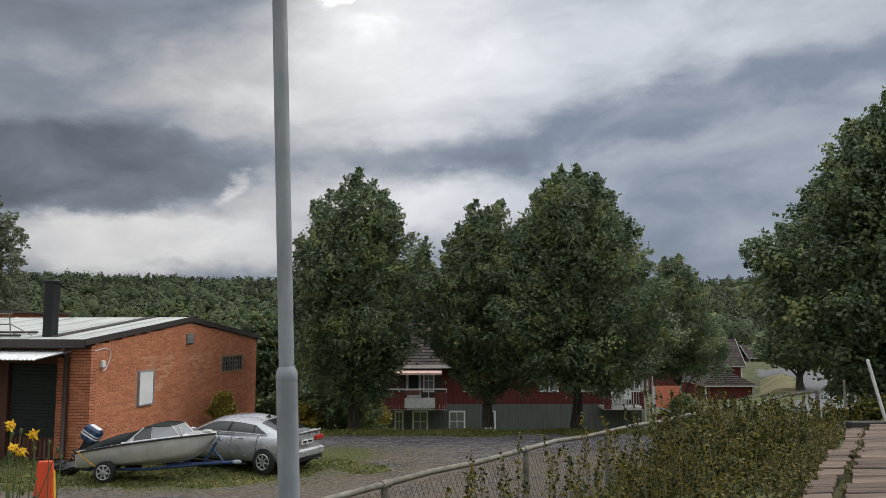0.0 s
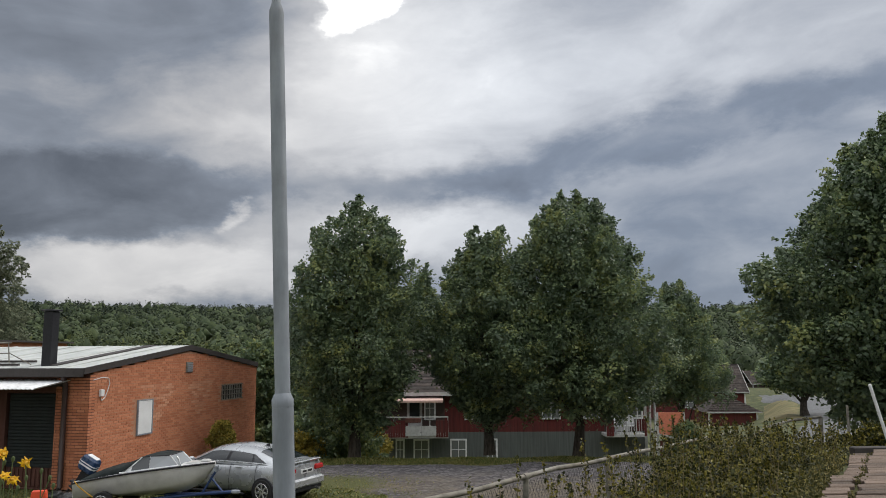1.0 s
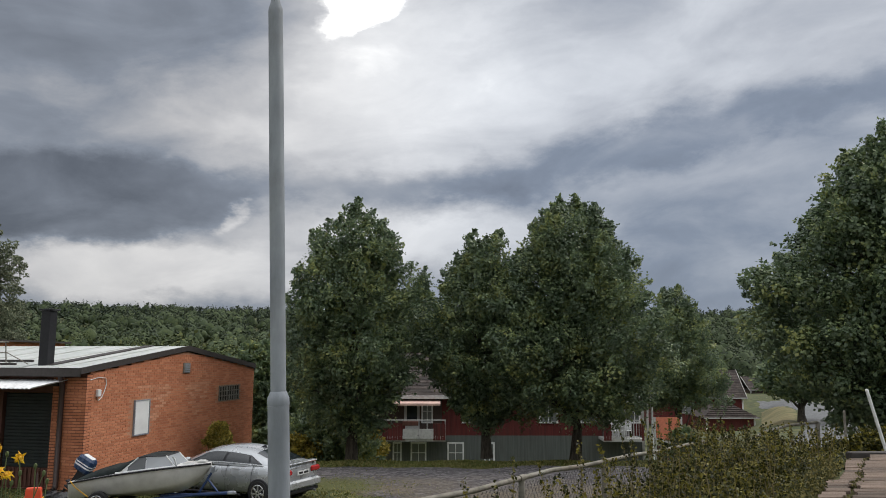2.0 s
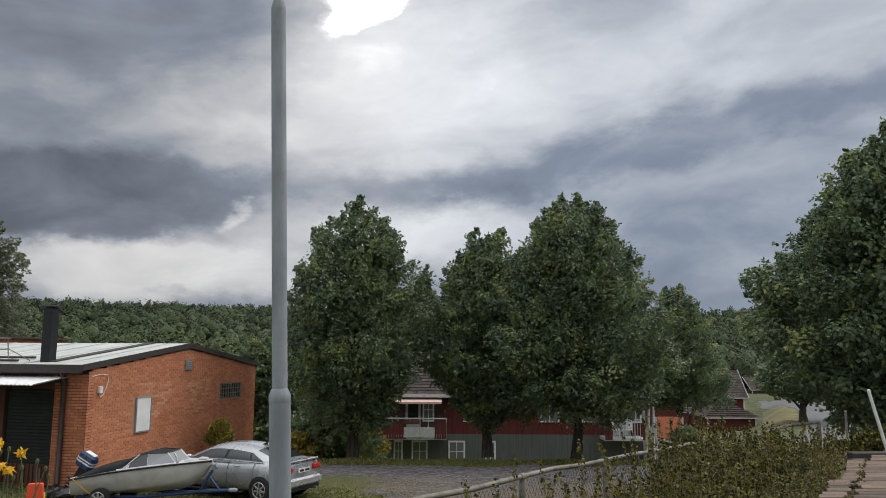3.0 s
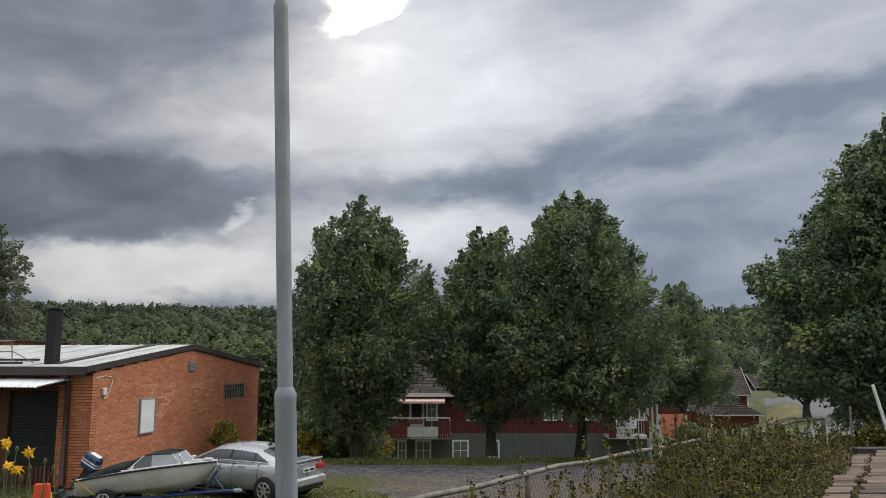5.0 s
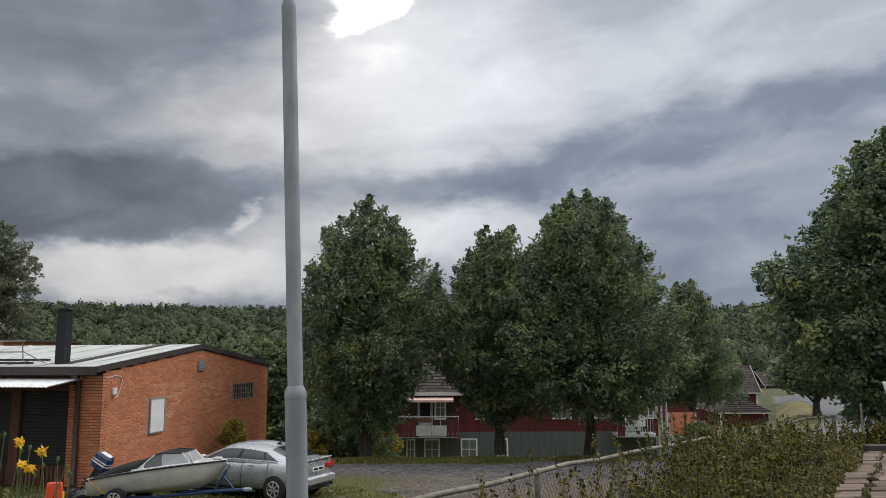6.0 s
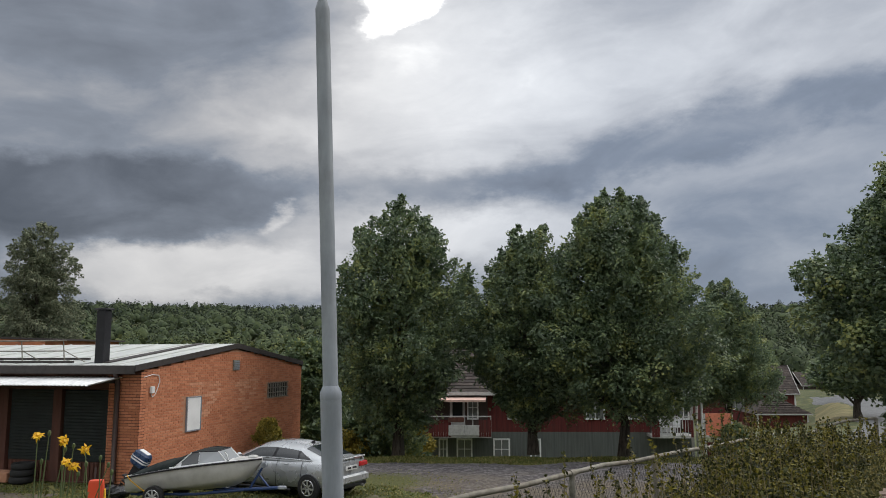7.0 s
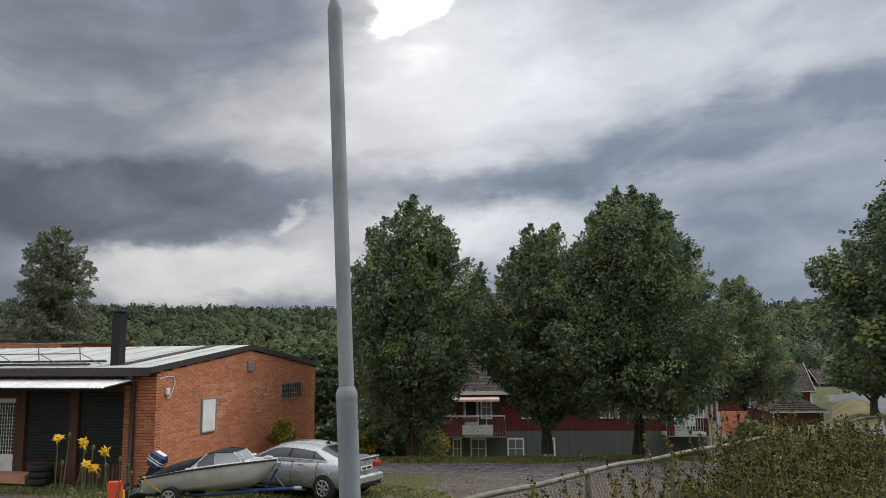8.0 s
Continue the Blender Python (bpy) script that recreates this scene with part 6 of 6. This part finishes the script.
def make_flower(x, y, z, foot, seed, bloom, face, size=0.034):
    """A tall yellow flower: bent stem, a few leaves, and a head or a bud."""
    rng = random.Random(seed)
    g = float(ground_height(foot[0], foot[1]))
    fl = thing("yellow_flower", pose(foot[0], foot[1], g), "tall yellow daisy-like flower on a thin stem" if bloom else "thin stem with a closed green flower bud", "flower", "yellow flowers on the terrace")
    tip = Vector((x - foot[0], y - foot[1], z - g))
    mid = tip * 0.55 + Vector((rng.uniform(-0.13, 0.13), rng.uniform(-0.05, 0.05), 0))
    part("stem", Mesh().tube([(0, 0, -0.03), tuple(mid * 0.5), tuple(mid), tuple(tip)], [0.0055, 0.005, 0.004, 0.0025], 6), M_STEM, fl)
    rot = Vector(face).normalized().to_track_quat("Z", "Y").to_matrix().to_4x4()
    m = Matrix.Translation(tip) @ rot
    if bloom:
        head = part("flower_head", Mesh().tube([(0, 0, -0.016), (0, 0, 0), (0, 0, 0.012)], [0.007, 0.012, 0.007], 10), M_YELLOW, fl, "domed yellow centre", m)
        for i in range(15):
            a = i * 2 * math.pi / 15 + rng.uniform(-0.1, 0.1)
            ln, dz = size * rng.uniform(0.65, 1.2), rng.uniform(-0.026, 0.012)
            c, s = math.cos(a), math.sin(a)
            pts = [(0.006, 0, 0.002), (ln * 0.6, 0.007, 0.005), (ln, 0.001, dz), (ln * 0.6, -0.007, 0.005)]
            part("petal", Mesh().raw([(p * c - q * s, p * s + q * c, r) for p, q, r in pts], [(0, 1, 2, 3)]), M_PETAL, head)
    else:
        part("bud", Mesh().tube([(0, 0, -0.016), (0, 0, -0.007), (0, 0, 0.009), (0, 0, 0.017)], [0.003, 0.008, 0.009, 0.004], 8), M_STEM, fl, "closed green bud", m)
    for i in range(3):
        t = rng.uniform(0.25, 0.8)
        p = mid * (2 * t) if t < 0.5 else mid + (tip - mid) * (2 * t - 1)
        a, ln = rng.uniform(0, 6.28), rng.uniform(0.05, 0.10)
        c, s = math.cos(a) * ln, math.sin(a) * ln
        part("leaf", Mesh().raw([p, p + Vector((c * 0.5 - s * 0.2, s * 0.5 + c * 0.2, 0.02)), p + Vector((c, s, -0.02)), p + Vector((c * 0.5 + s * 0.2, s * 0.5 - c * 0.2, 0.02))], [(0, 1, 2, 3)]), M_LEAF_HEDGE, fl)


make_marker()
BLOOMS = [(-2.35, 3.30, 0.3, -0.5, 0.8), (-2.22, 3.27, 0.75, -0.6, 0.25), (-2.12, 3.22, 0.6, -0.4, -0.1), (-2.19, 3.165, 0.1, -0.5, 0.9), (-2.165, 3.14, 0.2, -0.6, 0.7)]
for i, (fx, fz, *face) in enumerate(BLOOMS):
    make_flower(fx, 4.0 + 0.03 * (i % 3), fz, (-2.22 + 0.035 * (i - 2), 4.05), 60 + i, True, face)
BUDS = [(-2.30, 3.31), (-2.18, 3.24), (-2.24, 3.22), (-2.09, 3.15), (-2.03, 3.18), (-2.00, 3.14), (-1.95, 3.11), (-2.35, 3.16), (-2.25, 3.12), (-2.13, 3.10)]
for i, (fx, fz) in enumerate(BUDS):
    make_flower(fx, 4.02 + 0.03 * (i % 3), fz, (-2.2 + 0.02 * (i - 4), 4.06), 80 + i, False, (0.2, -0.3, 1))


# ---- odds and ends by the brick building and the apartment house ----
def make_tyre_stack():
    stack = thing("tyre_stack", SHOP @ pose(-0.42, 3.55, 0.0), "stack of old black car tyres by the shutters", "tyres")
    for i in range(3):
        prof = [(0.20, 0.02), (0.29, 0.0), (0.32, 0.05), (0.32, 0.14), (0.29, 0.19), (0.20, 0.17)]
        rings = [[(math.cos(t) * r + 0.015 * i, math.sin(t) * r - 0.01 * i, z + 0.192 * i) for t in np.linspace(0, 2 * math.pi, 25)[:-1]] for r, z in prof + prof[:1]]
        part("tyre", Mesh().loft(rings, cap=False), M_TYRE, stack)


def make_bag(x, y, r, seed):
    rng = np.random.default_rng(seed)
    bag = thing("rubbish_bag", pose(x, y, 0.02), "crumpled black plastic sack on the grass", "bag")
    rings = []
    for k in range(7):
        t = k / 6
        rr = r * math.sin(0.35 + t * 2.55) ** 0.7
        rings.append([(math.cos(a) * rr * rng.uniform(0.82, 1.12), math.sin(a) * rr * rng.uniform(0.82, 1.12), t * r * 1.15) for a in np.linspace(0, 2 * math.pi, 13)[:-1]])
    part("sack", Mesh().loft(rings, smooth=False), M_BAG, bag)
    part("knot", Mesh().tube([(0, 0, r * 1.12), (0.02, 0, r * 1.25), (0.05, 0.02, r * 1.4)], [0.03, 0.02, 0.05], 7), M_BAG, bag)


make_tyre_stack()
make_bag(-9.45, 19.9, 0.28, 3)
make_bag(-9.85, 20.2, 0.26, 4)
stake = thing("stake", pose(-9.25, 18.2, 0.0), "thin brown wooden stake in the grass", "stake")
part("rod", Mesh().tube([(0, 0, -0.1), (0.01, 0, 1.02), (0.012, 0, 1.06)], [0.025, 0.022, 0.008], 6), M_BROWN, stake)
mast = thing("flagpole", pose(at(1153, 30.2), 30.2, -0.35), "slim white painted flagpole among the trees", "flagpole")
part("pole", Mesh().tube([(0, 0, -0.1), (0, 0, 3.95)], [0.05, 0.035], 10), M_WHITE, mast)
part("finial", Mesh().tube([(0, 0, 3.95), (0, 0, 4.0), (0, 0, 4.06)], [0.03, 0.06, 0.02], 10), M_WHITE, mast)


def make_chair(m):
    chair = thing("garden_chair", m, "white plastic garden chair on a balcony", "chair", "balcony chairs")
    part("seat", Mesh().box(-0.24, -0.24, 0.40, 0.24, 0.24, 0.44, bevel=0.012), M_WHITE, chair)
    part("backrest", Mesh().box(-0.23, 0.21, 0.45, 0.23, 0.25, 0.88, bevel=0.012), M_WHITE, chair)
    for x in (-0.21, 0.21):
        part("armrest", Mesh().box(x - 0.03, -0.24, 0.62, x + 0.03, 0.21, 0.65, bevel=0.008), M_WHITE, chair)
        for y in (-0.21, 0.20):
            part("leg", Mesh().tube([(x, y, 0.0), (x, y, 0.40)], 0.02, 6), M_WHITE, chair)
    return chair


_house = pose(at(678, 46), 46, -3.75)
_chair = make_chair(_house @ pose(13.6, -1.0, 2.82, 0, 0, 40))
copy_thing(_chair, _house @ pose(14.4, -0.9, 2.82, 0, 0, -35))


# ---- grass tufts ----
def make_tufts():
    rng = np.random.default_rng(71)
    n = 160000
    x = rng.uniform(-14, 12, n)
    y = np.where(rng.random(n) < 0.65, rng.uniform(15.5, 36, n), rng.uniform(27, 34, n))
    yard = in_yard(x, y)
    patch = np.hypot((x + 2.8) / 2.2, (y - 22.6) / 2.8) + 0.7 * wobble(x * 1.4, y * 1.4)
    edge = (yard < 0.25) | ((patch < 0.85) & (rng.random(n) < 0.45)) | (rng.random(n) < 0.012)
    inv = np.linalg.inv(np.array(SHOP))
    lx, ly = inv[0, 0] * x + inv[0, 1] * y + inv[0, 3], inv[1, 0] * x + inv[1, 1] * y + inv[1, 3]
    indoors = (lx > -0.05) & (ly > -0.05)
    keep = edge & ~indoors
    x, y = x[keep], y[keep]
    n = len(x)
    z = ground_height(x, y)
    a = rng.random(n) * 6.283
    h = rng.uniform(0.02, 0.075, n) * np.where(y > 28, 1.5, 1.0)
    w = 0.03
    v = np.stack([np.stack([x - np.cos(a) * w, y - np.sin(a) * w, z], 1), np.stack([x + np.cos(a) * w, y + np.sin(a) * w, z], 1),
                  np.stack([x + rng.normal(0, 0.06, n), y + rng.normal(0, 0.06, n), z + h], 1)], 1)
    me = fast_mesh("grass_tufts", v.reshape(-1, 3), np.arange(n * 3).reshape(n, 3), M_TUFT)
    tagged(new("grass_tufts", me), "short tufts of grass along the yard", "grass", kind="stuff")


M_TUFT = material("tuft", [(0.0, (0.085, 0.105, 0.022)), (0.6, (0.15, 0.165, 0.040)), (1.0, (0.26, 0.23, 0.08))], 0.6, 0.8, vary=0.5, island=True, trans=0.3)
make_tufts()


# ---- brick faces of the gable, pieces last ----
def make_bricks():
    rng = random.Random(9)
    bl, bh, jx, jz = 0.24, 0.066, 0.014, 0.015
    holes = [(2.25, 1.22, 3.11, 2.36), (7.55, 1.99, 9.25, 2.59)]
    row, z, placed = 0, 0.02, []
    while z + bh < RIDGE - 0.12:
        x = 0.0 if row % 2 == 0 else -(bl + jx) / 2
        while x < SHOP_DEEP:
            a, b = max(x, 0.0), min(x + bl, SHOP_DEEP)
            top = min(roof_z(a), roof_z(b)) - 0.04
            if b - a > 0.05 and z + bh < top and not any(a < h[2] and b > h[0] and z < h[3] and z + bh > h[1] for h in holes):
                placed.append((a, b, z))
            x += bl + jx
        z += bh + jz
        row += 1
    # pale repaired courses: two inverted triangles high on the wall
    def pale(a, z):
        for cx in (3.3, 5.9):
            if 1.55 < z < 2.75 and abs(a - cx) < (z - 1.5) * 0.85 and rng.random() < 0.8:
                return True
        return False
    full, joined, light = Mesh().box(0, 0, 0, bl, 0.02, bh, bevel=0.004).data("brick", M_BRICK), Mesh(), Mesh()
    count = 0
    for a, b, z in placed:
        out = rng.uniform(-0.003, 0.002)
        if pale(a, z):
            light.box(a, out - 0.007, z, b, 0.012, z + bh)
        elif b - a > bl - 0.001 and a < 3.2 and z < 2.0 and count < 300:
            part("brick", full, None, shop, m=Matrix.Translation((a, out - 0.007, z)))
            count += 1
        else:
            joined.box(a, out - 0.007, z, b, 0.012, z + bh)
    tagged(part("brick_facing", joined, M_BRICK_JOIN, shop), kind="stuff")
    tagged(part("pale_brick_facing", light, M_BRICK_PALE, shop, "paler bricks with light joints"), kind="stuff")
    # corner of the front wall, in courses too
    front, row, z = Mesh(), 0, 0.02
    while z + bh < EAVE - 0.12:
        y = 0.0 if row % 2 else -(bl + jx) / 2
        while y < 1.06:
            a, b = max(y, 0.013), min(y + bl, 1.06)
            if b - a > 0.01:
                front.box(-0.008, a, z, -0.001, b, z + bh)
            y += bl + jx
        z += bh + jz
        row += 1
    tagged(part("pier_facing", front, M_BRICK_JOIN, shop), kind="stuff")


make_bricks()
